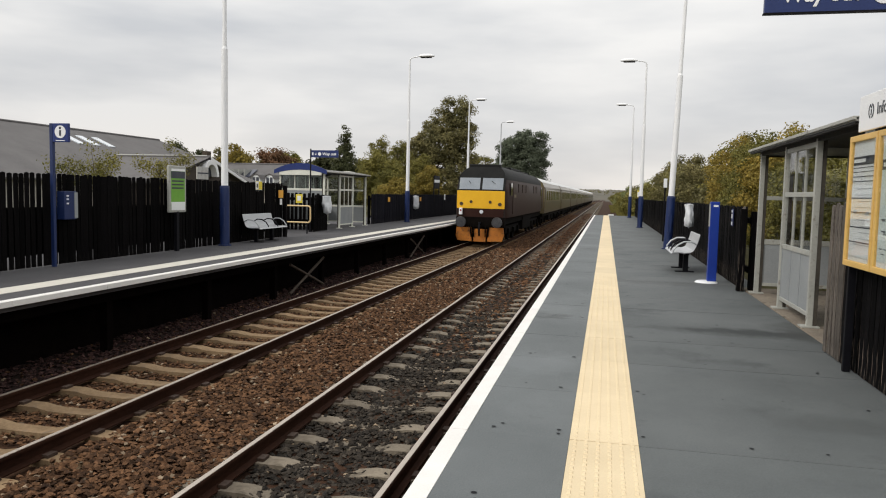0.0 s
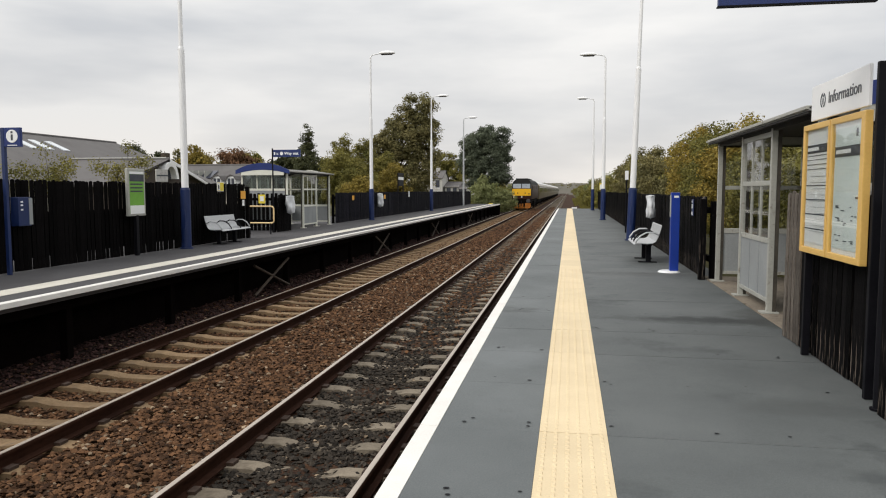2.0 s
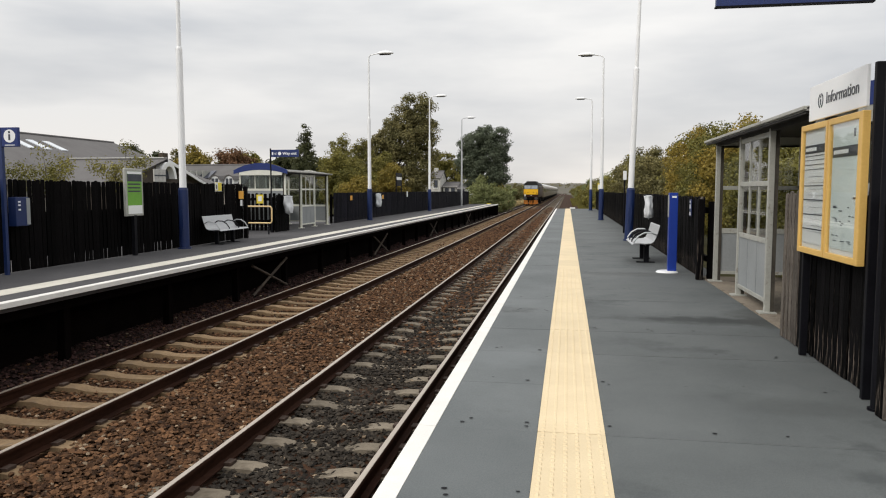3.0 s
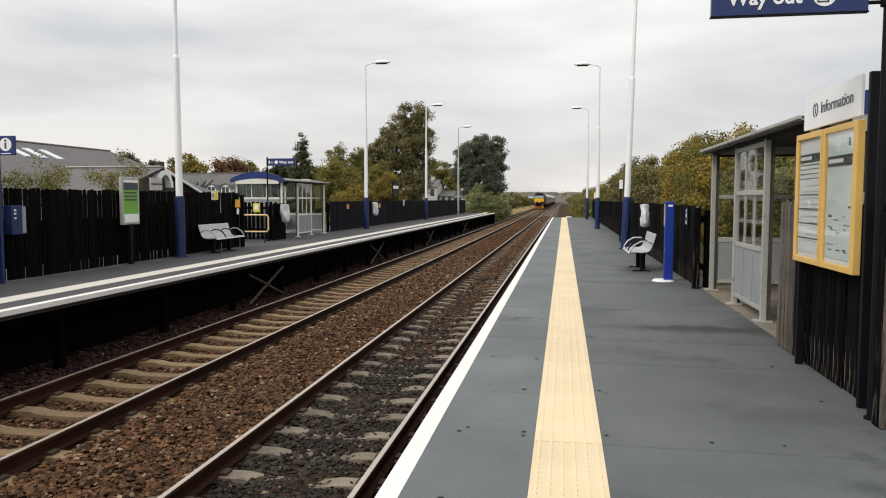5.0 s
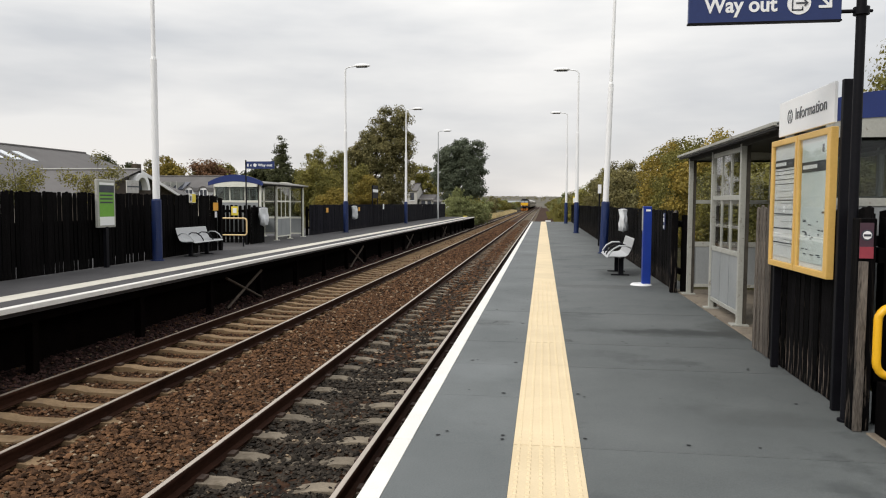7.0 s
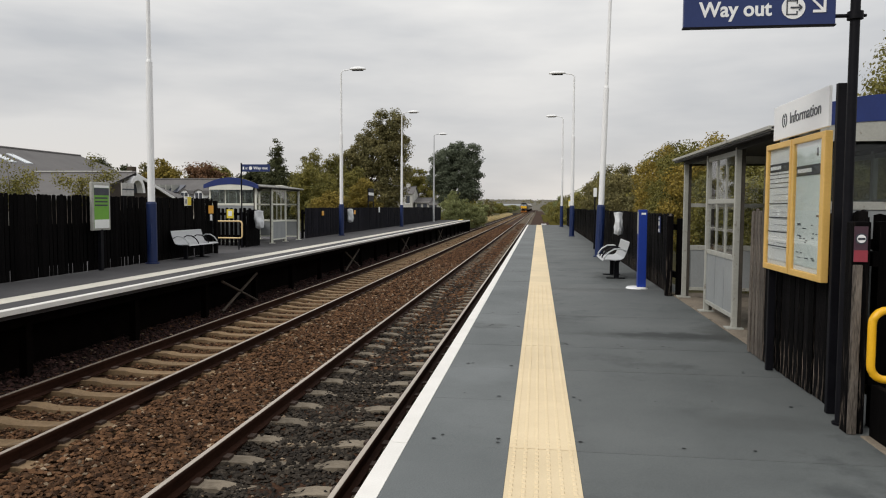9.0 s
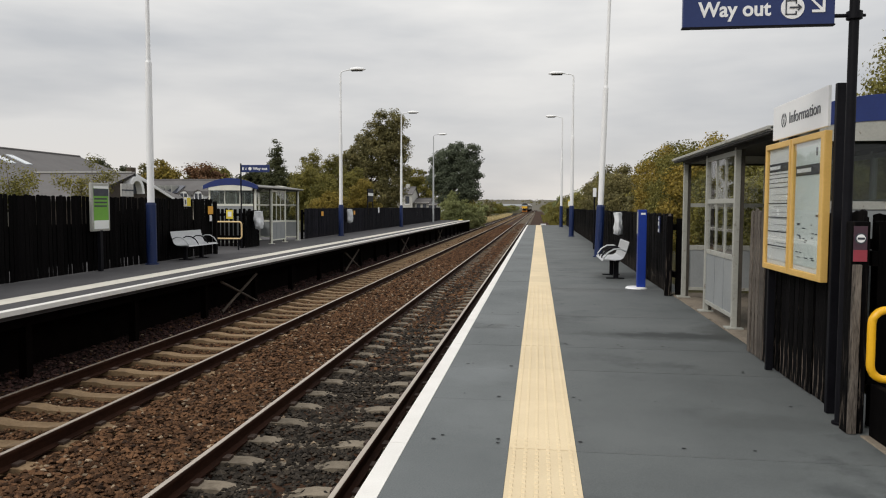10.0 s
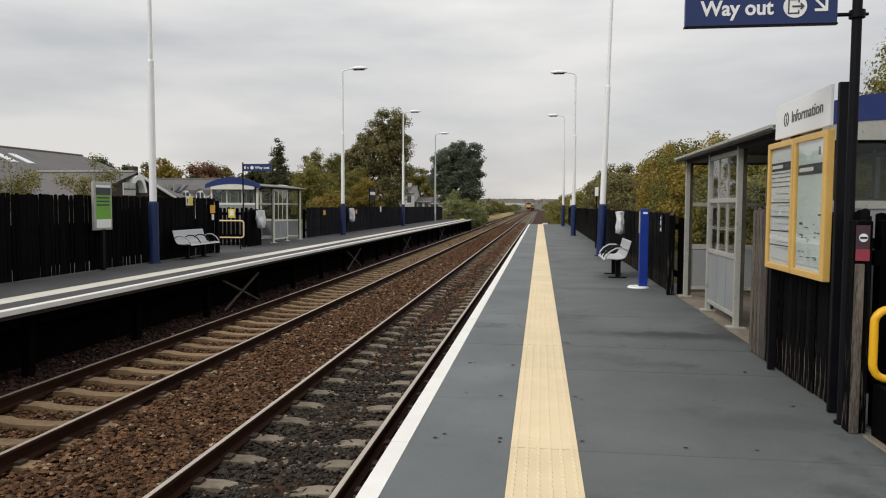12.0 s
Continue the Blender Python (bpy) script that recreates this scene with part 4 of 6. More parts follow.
way_out_sign(pose(0.965, 5.24, 0))

# the opposite platform's sign: blade towards the track
t = thing("direction_sign", pose(-10.2, 24.05, 0), "dark blue way out sign on a thin pole by the shelter", "sign", "way out signs")
part("pole", rod((0, 0, 0), (0, 0, 2.93), 0.025, 0.025, 12), M_BLACK, t, "dark sign pole")
part("blade", box(0.03, 1.03, -0.02, 0.02, 2.63, 2.88, 0.004), M_NAVY, t, "dark blue sign blade")
stick("lettering", lettering("Way out", 0.13, 0.52, 0.003), pose(0.44, -0.0215, 2.71, 90), M_WHITE, t, "white lettering")
stick("pictogram_disc", ring_disc(0.06, 0.004), pose(0.34, -0.0205, 2.75), M_WHITE, t)
stick("arrow", exit_arrow(0.07), pose(0.2, -0.021, 2.75, 0, 90, 0), M_WHITE, t)
part("end_mark", box(0.06, 0.11, -0.024, -0.0202, 2.70, 2.8), M_WHITE, t)

# information point: header sign and two framed notice cases on posts, before the fence
t = thing("information_board", pose(2.105, 0, 0), "yellow framed double notice case under a white information header", "information board")
for y in (5.52, 6.93):
    part("post", box(-0.02, 0.04, y - 0.022, y + 0.022, 0, 2.37 if y < 6 else 2.0, 0.005), M_BLACK, t, "black timber post")
part("header_panel", box(-0.035, -0.012, 5.62, 6.86, 2.08, 2.375, 0.004), M_WHITE, t, "white header panel")
INWARD = Matrix(((0, 0, -1, 0), (-1, 0, 0, 0), (0, 1, 0, 0), (0, 0, 0, 1)))


def facing_track(x, y, z):
    """Text laid out to be read from the track, its lower left at x, y, z."""
    return Matrix.Translation((x, y, z)) @ INWARD


stick("lettering", lettering("Information", 0.135, 0.67), facing_track(-0.0375, 6.43, 2.19), M_GREY_PRINT, t, "grey lettering")
bm = bmesh.new()
for k in range(24):
    a0, a1 = 2 * math.pi * k / 24, 2 * math.pi * (k + 1) / 24
    if k in (5, 6, 17, 18):
        continue
    pts = [(r * math.cos(a) * 0.062, r * math.sin(a) * 0.062) for r, a in ((1, a0), (1, a1), (0.74, a1), (0.74, a0))]
    prism([(x, z) for x, z in pts], -0.002, 0.0, bm)
box(-0.010, 0.010, -0.002, 0, -0.034, 0.016, 0, bm)
box(-0.010, 0.010, -0.002, 0, 0.024, 0.040, 0, bm)
stick("pictogram", bm, Matrix.Translation((-0.036, 6.57, 2.23)) @ pose(0, 0, 0, 0, 0, -90), M_INK, t, "dark round pictogram")
for y0, y1, map_side in ((6.32, 6.98, False), (5.60, 6.30, True)):
    bm = box(-0.058, -0.004, y0, y1, 0.94, 0.99, 0.006)
    box(-0.058, -0.004, y0, y1, 2.0, 2.05, 0.006, bm)
    box(-0.058, -0.004, y0, y0 + (0.075 if map_side else 0.04), 0.985, 2.005, 0.006, bm)
    box(-0.058, -0.004, y1 - 0.045, y1, 0.985, 2.005, 0.006, bm)
    case = part("case_frame", bm, M_YELLOW, t, "amber yellow case frame")
    ya, yb = y0 + (0.075 if map_side else 0.04), y1 - 0.045
    part("back_sheet", box(-0.03, -0.006, ya, yb, 0.99, 2.0), M_PAPER, case, "white backing sheet")
    part("poster", box(-0.036, -0.031, ya + 0.02, yb - 0.02, 1.03, 1.96), M_PAPER_MAP if map_side else M_PAPER, case, "pale green map poster" if map_side else "white timetable poster")
    rng = random.Random(4)
    if map_side:
        part("title_bar", box(-0.040, -0.0365, ya + 0.02, yb - 0.03, 1.74, 1.82), M_INK, case, "dark title bar")
        part("title_print", box(-0.0425, -0.0405, ya + 0.22, yb - 0.06, 1.765, 1.795), M_PAPER, case)
        part("print_mark", box(-0.040, -0.0365, ya + 0.1, ya + 0.13, 1.88, 1.94), M_INK, case)
        for k in range(20):
            y, z = rng.uniform(ya + 0.05, yb - 0.12), rng.uniform(1.06, 1.42)
            part("print_mark", box(-0.0395, -0.0365, y, y + rng.uniform(0.02, 0.08), z, z + 0.007), M_INK, case)
        part("print_mark", box(-0.0395, -0.0365, ya + 0.05, ya + 0.1, 1.42, 1.435), M_INK, case)
    else:
        part("title_bar", box(-0.040, -0.0365, ya + 0.03, yb - 0.03, 1.80, 1.87), M_INK, case, "dark title bar")
        part("title_print", box(-0.0425, -0.0405, ya + 0.25, yb - 0.05, 1.82, 1.85), M_PAPER, case)
        for z in (1.775, 1.74, 1.70, 1.66, 1.52, 1.40, 1.275, 1.15):
            part("print_rule", box(-0.0395, -0.0365, ya + 0.03, yb - 0.03, z, z + (0.005 if z > 1.6 else 0.008)), M_INK, case)
        for k in range(10):
            part("print_mark", box(-0.0395, -0.0365, ya + 0.06, yb - rng.uniform(0.1, 0.3), 1.60 - k * 0.052, 1.603 - k * 0.052), M_PANEL, case)
    o = part("pane", box(-0.049, -0.046, ya, yb, 0.99, 2.0), M_GLASS, case, "clear case glass")
    o.visible_shadow = False



def notice(name, x, y0, y1, z0, z1, facing, material, label, marks=(), frame=None):
    """A thin panel in the y-z plane, facing along x. marks: (y0, y1, z0, z1, material) in fractions."""
    t = thing(name, pose(x, 0, 0), label, "sign", "small fence notices")
    d = 0.008 * facing
    part("panel", box(min(0, d), max(0, d), y0, y1, z0, z1, 0.002), frame or material, t)
    if frame:
        e = (z1 - z0) * 0.05
        part("face", box(min(d, d * 1.5), max(d, d * 1.5), y0 + e, y1 - e, z0 + e, z1 - e), material, t)
    for a, b, c, e, m in marks:
        part("print", box(min(d * 1.6, d * 2), max(d * 1.6, d * 2), y0 + (y1 - y0) * a, y0 + (y1 - y0) * b, z0 + (z1 - z0) * c, z0 + (z1 - z0) * e), m, t)
    return t


t = thing("no_smoking_sign", pose(2.075, 5.02, 0), "small dull purple notice with white symbol and red footer", "sign")
part("panel", box(-0.042, 0.042, -0.006, 0.0, 1.14, 1.37, 0.002), M_DULL_PURPLE, t, "dull purple panel")
part("footer", box(-0.042, 0.042, -0.010, -0.0062, 1.14, 1.215), M_RED, t, "red footer")
stick("symbol_ring", ring_disc(0.036, 0.003), pose(0, -0.0065, 1.29), M_INK, t, "dark round symbol")
stick("symbol", ring_disc(0.027, 0.003), pose(0, -0.0098, 1.29), M_WHITE, t)
part("symbol_bar", box(-0.022, 0.022, -0.0155, -0.0132, 1.283, 1.297), M_INK, t)
notice("fence_notice", 2.20, 13.6, 13.78, 1.02, 1.32, -1, M_NAVY, "small dark blue notice on the black fence", ((0.15, 0.85, 0.06, 0.25, M_WHITE), (0.2, 0.8, 0.45, 0.7, M_PAPER), (0.3, 0.8, 0.8, 0.92, M_WHITE)))
notice("fence_notice", -9.79, 19.13, 19.53, 1.45, 1.71, 1, M_SIGN_YELLOW, "yellow and white notice at the fence top", ((0.03, 0.4, 0.1, 0.9, M_WHITE), (0.1, 0.3, 0.25, 0.7, M_INK)), M_WHITE)
notice("fence_notice", -9.79, 20.62, 20.95, 1.22, 1.46, 1, M_SIGN_ORANGE, "small orange notice by the fence end", ())
notice("fence_notice", -9.79, 20.72, 20.86, 1.01, 1.19, 1, M_WHITE, "small white notice by the fence end", ())
t = thing("fence_notice", pose(-11.05, 25.02, 0), "yellow notice on the slatted exit fence", "sign", "small fence notices")
part("panel", box(-0.13, 0.13, -0.01, 0.0, 1.0, 1.32, 0.002), M_SIGN_YELLOW, t)
part("print", box(-0.07, 0.07, -0.014, -0.0102, 1.08, 1.26), M_PAPER, t)
for y in (33.6, 39.7):
    notice("fence_notice", -10.26, y, y + 0.35, 1.0, 1.22, 1, M_SIGN_ORANGE, "small orange notice on the black fence", ())
notice("fence_notice", -10.26, 46.0, 46.35, 1.05, 1.4, 1, M_PAPER, "small pale notice on the black fence", ())

# framed poster on legs, opposite platform
t = thing("poster_stand", pose(-9.70, 15.07, 0), "white framed green poster on a dark post before the fence", "poster stand")
part("post", box(-0.04, 0.04, -0.05, 0.05, 0, 0.92, 0.006), M_BLACK, t, "dark post")
bm = box(-0.03, 0.04, -0.335, 0.335, 0.90, 1.97, 0.02)
part("frame", bm, M_FRAME, t, "pale grey frame")
part("poster", box(0.036, 0.044, -0.272, 0.272, 0.95, 1.90), M_GREEN, t, "green poster")
part("poster_head", box(0.0445, 0.048, -0.272, 0.272, 1.68, 1.84), M_INK, t, "dark poster heading")
part("poster_top", box(0.0445, 0.048, -0.272, 0.272, 1.845, 1.90), M_PAPER, t)
part("poster_foot", box(0.0445, 0.048, -0.272, 0.272, 0.95, 1.14), M_PAPER, t, "white poster foot")
for z in (1.44, 1.52, 1.60):
    part("print_line", box(0.0445, 0.047, -0.25, 0.22, z, z + 0.035), M_INK, t)

# round information sign on a post, opposite platform
t = thing("information_sign", pose(-9.66, 11.18, 0), "dark blue post sign with white information disc", "sign")
part("post", box(-0.032, 0.032, -0.032, 0.032, 0, 2.56, 0.006), M_BLUE, t, "dark blue post")
part("panel", box(0.034, 0.35, -0.03, 0.03, 2.23, 2.56, 0.006), M_BLUE_MID, t, "dark blue square panel")
stick("disc", ring_disc(0.112, 0.004), pose(0.195, -0.031, 2.41), M_WHITE, t, "white disc")
bm = box(-0.018, 0.018, -0.003, 0, -0.07, 0.03)
box(-0.018, 0.018, -0.003, 0, 0.048, 0.085, 0, bm)
stick("letter", bm, pose(0.195, -0.036, 2.41), M_INK, t, "dark letter")
part("subtitle_bar", box(0.1, 0.29, -0.034, -0.0305, 2.25, 2.262), M_WHITE, t)

# wall-mounted help point box on the opposite fence
t = thing("help_point", pose(-9.81, 11.62, 0), "blue and grey help point box on the fence", "help point")
part("body", box(-0.02, 0.14, -0.16, 0.16, 0.84, 1.36, 0.012), M_BLUE, t, "dark blue box")
part("side_plate", box(0.0, 0.145, 0.10, 0.19, 0.86, 1.34, 0.006), M_PANEL, t, "pale grey plate")
for z in (1.12, 1.20, 1.26):
    part("button", box(0.14, 0.15, -0.1, -0.05, z, z + 0.03), M_WHITE, t)

# name board far off behind the opposite fence
t = thing("name_board", pose(-10.45, 44.6, 0), "small dark sign board on two posts above the fence", "sign")
for y in (-0.7, 0.7):
    part("post", box(-0.03, 0.03, y - 0.03, y + 0.03, 0, 2.5), M_BLACK, t)
part("board", box(-0.02, 0.03, -0.75, 0.75, 1.75, 2.55, 0.005), M_BLACK, t)
part("plate", box(0.031, 0.036, -0.7, 0.7, 2.12, 2.3), M_PAPER, t)

# slim help post on the near platform
t = thing("help_post", pose(1.88, 13.62, 0), "bright blue rectangular post on a white base patch", "post")
part("column", box(-0.075, 0.075, -0.075, 0.075, 0.0, 1.44, 0.008), M_BLUE_BRIGHT, t, "bright blue column")
part("side_plate", box(-0.083, -0.075, -0.06, 0.06, 1.0, 1.40), M_FRAME, t, "grey side plate")
part("label_plate", box(-0.03, 0.05, -0.079, -0.075, 1.35, 1.385), M_WHITE, t)
part("base", rod((-0.08, 0.0, 0.0), (-0.08, 0.0, 0.03), 0.20, 0.17, 24), M_WHITE, t, "round white base")

# small far signs, near platform
t = thing("platform_sign", pose(1.95, 26.0, 0), "small white sign on a dark post by the fence", "sign")
part("post", rod((0, 0, 0), (0, 0, 2.1), 0.03, 0.03, 10), M_BLACK, t)
part("panel", box(-0.06, 0.06, -0.036, -0.03, 1.84, 2.15, 0.002), M_WHITE, t)
t = thing("platform_sign", pose(2.0, 47.0, 0), "small yellow and white sign on a post", "sign")
part("post", rod((0, 0, 0), (0, 0, 2.0), 0.03, 0.03, 10), M_BLACK, t)
part("panel", box(-0.14, 0.14, -0.036, -0.03, 1.5, 1.92, 0.002), M_SIGN_YELLOW, t)
part("plate", box(-0.12, 0.12, -0.041, -0.0365, 1.52, 1.84), M_PAPER, t)

# ---- guard hoops ----


def guard_hoop(m, w, z0, z1, label, paint=M_SAFETY):
    t = thing("guard_rail", m, label, "guard rail", "yellow guard rails")
    part("loop", tube(rounded_loop(0, w, z0, z1, 0.09), 0.026, 12), paint, t, "bent yellow tube")
    for x in (w * 0.12, w * 0.88):
        part("leg", rod((x, 0.0, 0), (x, 0.0, z0 + 0.01), 0.024, 0.024, 12), M_BLACK, t)
    return t


guard_hoop(pose(2.135, 4.95, 0), 1.0, 0.385, 0.835, "safety yellow tubular guard rail at the exit")
guard_hoop(pose(-10.75, 23.05, 0), 0.98, 0.38, 0.94, "faded yellow tubular guard rail at the far exit", M_SAFETY_PALE)
t = thing("lineside_box", pose(2.15, 4.0, 0.008), "dark timber riser at the exit path edge", "timber edging")
part("board", box(0, 0.05, 0.0, 0.97, 0, 0.34, 0.006), M_FENCE, t)

# ---- benches ----


def bench(m, length=1.75):
    """Seat along y, its back at x = 0, its front towards +x."""
    t = thing("bench", m, "silver perforated metal bench with curved arms on black legs", "bench", "platform benches")
    n = 14
    prof = [(0.0, 0.78), (0.03, 0.66), (0.07, 0.54), (0.11, 0.46), (0.17, 0.425), (0.28, 0.415), (0.42, 0.425), (0.5, 0.42), (0.525, 0.40)]
    th = [(x + 0.012, z - 0.016) for x, z in prof]
    part("seat_shell", prism(prof[3:] + th[3:][::-1], -length / 2, length / 2), M_BENCH, t, "perforated silver seat")
    part("backrest", prism(prof[:4] + th[:4][::-1], -length / 2, length / 2), M_BENCH, t, "perforated silver backrest")
    for y in (-length / 2 + 0.02, -length / 6, length / 6, length / 2 - 0.02):
        pts = [(0.06, y, 0.58), (0.16, y, 0.635), (0.3, y, 0.63), (0.42, y, 0.56), (0.50, y, 0.45), (0.5, y, 0.41)]
        part("armrest", tube(pts, 0.016, 8), M_GALV if abs(y) > 0.5 else M_BLACK, t)
    for y in (-length * 0.27, length * 0.27):
        bm = box(0.17, 0.27, y - 0.04, y + 0.04, 0.0, 0.41, 0.006)
        box(0.05, 0.42, y - 0.05, y + 0.05, 0.0, 0.02, 0.004, bm)
        part("leg", bm, M_BLACK, t, "black square leg")
    part("beam", box(0.18, 0.26, -length / 2 + 0.1, length / 2 - 0.1, 0.36, 0.41), M_BLACK, t)
    return t


bench(pose(-9.70, 19.05, 0))
bench(pose(1.84, 15.85, 0, 0, 0, 180), 1.6)


# ---- bags hung on hoops ----


def hung_bag(m, label, seed, h=0.52, full=1.0):
    t = thing("waste_bag", m, label, "waste bag", "hanging waste bags")
    rng = random.Random(seed)
    bm = bmesh.new()
    bmesh.ops.create_uvsphere(bm, u_segments=28, v_segments=22, radius=1.0)
    for v in bm.verts:
        k = 0.5 + math.asin(max(-1, min(1, v.co.z))) / math.pi
        r = max(math.hypot(v.co.x, v.co.y), 1e-4)
        v.co = Vector((v.co.x / r, v.co.y / r, v.co.z)) if 0.06 < k < 0.97 else v.co
        wide = (0.10 + 0.055 * math.sin(0.5 + k * 2.2)) * min(1.0, 0.35 + k * 3)
        crease = 1 + 0.35 * noise.noise(Vector((v.co.x * 1.6, v.co.y * 1.6, v.co.z * 0.7 + seed))) + 0.3 * noise.noise(Vector((v.co.x * 5, v.co.y * 5, v.co.z * 1.3 + seed)))
        v.co = Vector((v.co.x * 0.1 * full * crease, v.co.y * full * wide * crease * (1.15 if k > 0.92 else 1), (k - 1) * h))
    for f in bm.faces:
        f.smooth = True
    part("bag", bm, M_BAG, t, "crumpled translucent white bag")
    ring = [(0.115 * math.cos(a), 0.145 * full * math.sin(a), 0.0) for a in [2 * math.pi * k / 20 for k in range(22)]]
    part("hoop", tube(ring, 0.01, 6), M_BLACK, t, "black support hoop")
    part("bracket", box(-0.2, -0.1, -0.02, 0.02, -0.02, 0.02), M_BLACK, t)
    return t


hung_bag(pose(2.02, 18.9, 1.37, 0, 0, 180), "white plastic waste bag hung on the platform fence", 3, 0.62)
hung_bag(pose(-9.92, 24.9, 1.30), "full white plastic waste bag hung beside the shelter", 5, 0.70, 1.5)
hung_bag(pose(-10.08, 38.2, 1.32), "full white plastic waste bag hung on the far fence", 9, 0.78, 1.4)

# ---- the train: local y = 0 is the end that faces the station, z = 0 the rail top ----
M_MAROON = surface("maroon_coachwork", (0.028, 0.0105, 0.0085), (0.040, 0.017, 0.012), 1.2, 0.45, 0.02, 30, wear=((0.05, 0.03, 0.02), 0.66, 2.0), shine=0.12)
M_LOCO_ROOF = surface("sooty_grey_roof", (0.007, 0.0075, 0.0075), (0.018, 0.018, 0.017), 1.5, 0.65, 0.1, 20, shine=0.15)
M_LOCO_YELLOW = surface("warning_yellow", (0.80, 0.42, 0.008), (0.88, 0.50, 0.015), 2.0, 0.4, 0.03, 30, wear=((0.45, 0.24, 0.03), 0.68, 3.0))
M_COWL = surface("dirty_orange_cowl", (0.36, 0.11, 0.010), (0.54, 0.19, 0.016), 3.0, 0.6, 0.1, 30, wear=((0.10, 0.05, 0.02), 0.55, 4.0))
M_UMBER = surface("umber_lower_panel", (0.05, 0.032, 0.018), (0.075, 0.048, 0.026), 1.5, 0.35, 0.02, 30, coat=0.3)
M_CREAM = surface("dull_cream_panel", (0.12, 0.092, 0.045), (0.18, 0.14, 0.07), 1.5, 0.35, 0.02, 30, coat=0.3)
M_COACH_ROOF = surface("pale_grey_coach_roof", (0.60, 0.60, 0.58), (0.74, 0.74, 0.72), 1.5, 0.4, 0.05, 20)
M_UNDER = surface("oily_underframe", (0.003, 0.0025, 0.002), (0.009, 0.007, 0.006), 2.0, 0.85, 0.2, 20, shine=0.04)
M_BUFFER = surface("greased_buffer_steel", (0.05, 0.05, 0.055), (0.12, 0.12, 0.125), 3.0, 0.4, 0.05, 20, metal=0.6)
M_WINDOW = surface("dark_train_window", (0.02, 0.022, 0.024), (0.03, 0.032, 0.034), 2.0, 0.06, 0.0, 20)
M_SCREEN = surface("pale_windscreen", (0.22, 0.25, 0.28), (0.30, 0.33, 0.36), 2.0, 0.08, 0.0, 20)


def vehicle_section(w, sill, waist, cant, top):
    """Half outline from sill to roof crown, then mirrored."""
    h = w / 2
    half = [(h * 0.985, sill), (h, waist), (h * 0.985, cant - 0.25), (h * 0.95, cant), (h * 0.84, cant + (top - cant) * 0.42), (h * 0.62, cant + (top - cant) * 0.74), (h * 0.32, cant + (top - cant) * 0.94), (0.0, top)]
    return half + [(-x, z) for x, z in reversed(half[:-1])]


def loft(rings, bm=None):
    own = bmesh.new()
    vs = [[own.verts.new(p) for p in ring] for ring in rings]
    n = len(vs[0])
    for a, b in zip(vs, vs[1:]):
        for k in range(n):
            own.faces.new((a[k], a[(k + 1) % n], b[(k + 1) % n], b[k]))
    own.faces.new(vs[0][::-1])
    own.faces.new(vs[-1])
    bmesh.ops.recalc_face_normals(own, faces=own.faces[:])
    for f in own.faces:
        f.smooth = len(f.verts) == 4
    for e in own.edges:
        e.smooth = e.calc_face_angle(1.0) < 0.22
    return merge(bm, own)


def bogie(t, y, axles, r):
    b = part("bogie", box(-1.05, 1.05, y - axles[-1] - 0.7, y + axles[-1] + 0.7, r - 0.12, r + 0.28, 0.04), M_UNDER, t, "dark bogie frame")
    for a in sorted({s * q for q in axles for s in (-1, 1)}):
        for x in (-0.78, 0.78):
            part("wheel", rod((x - 0.06, y + a, r), (x + 0.06, y + a, r), r, r, 20), M_UNDER, b, "oily steel wheel")
        for x in (-1.08, 1.08):
            part("axle_box", box(x - 0.08, x + 0.08, y + a - 0.16, y + a + 0.16, r - 0.17, r + 0.15, 0.02), M_UNDER, b)


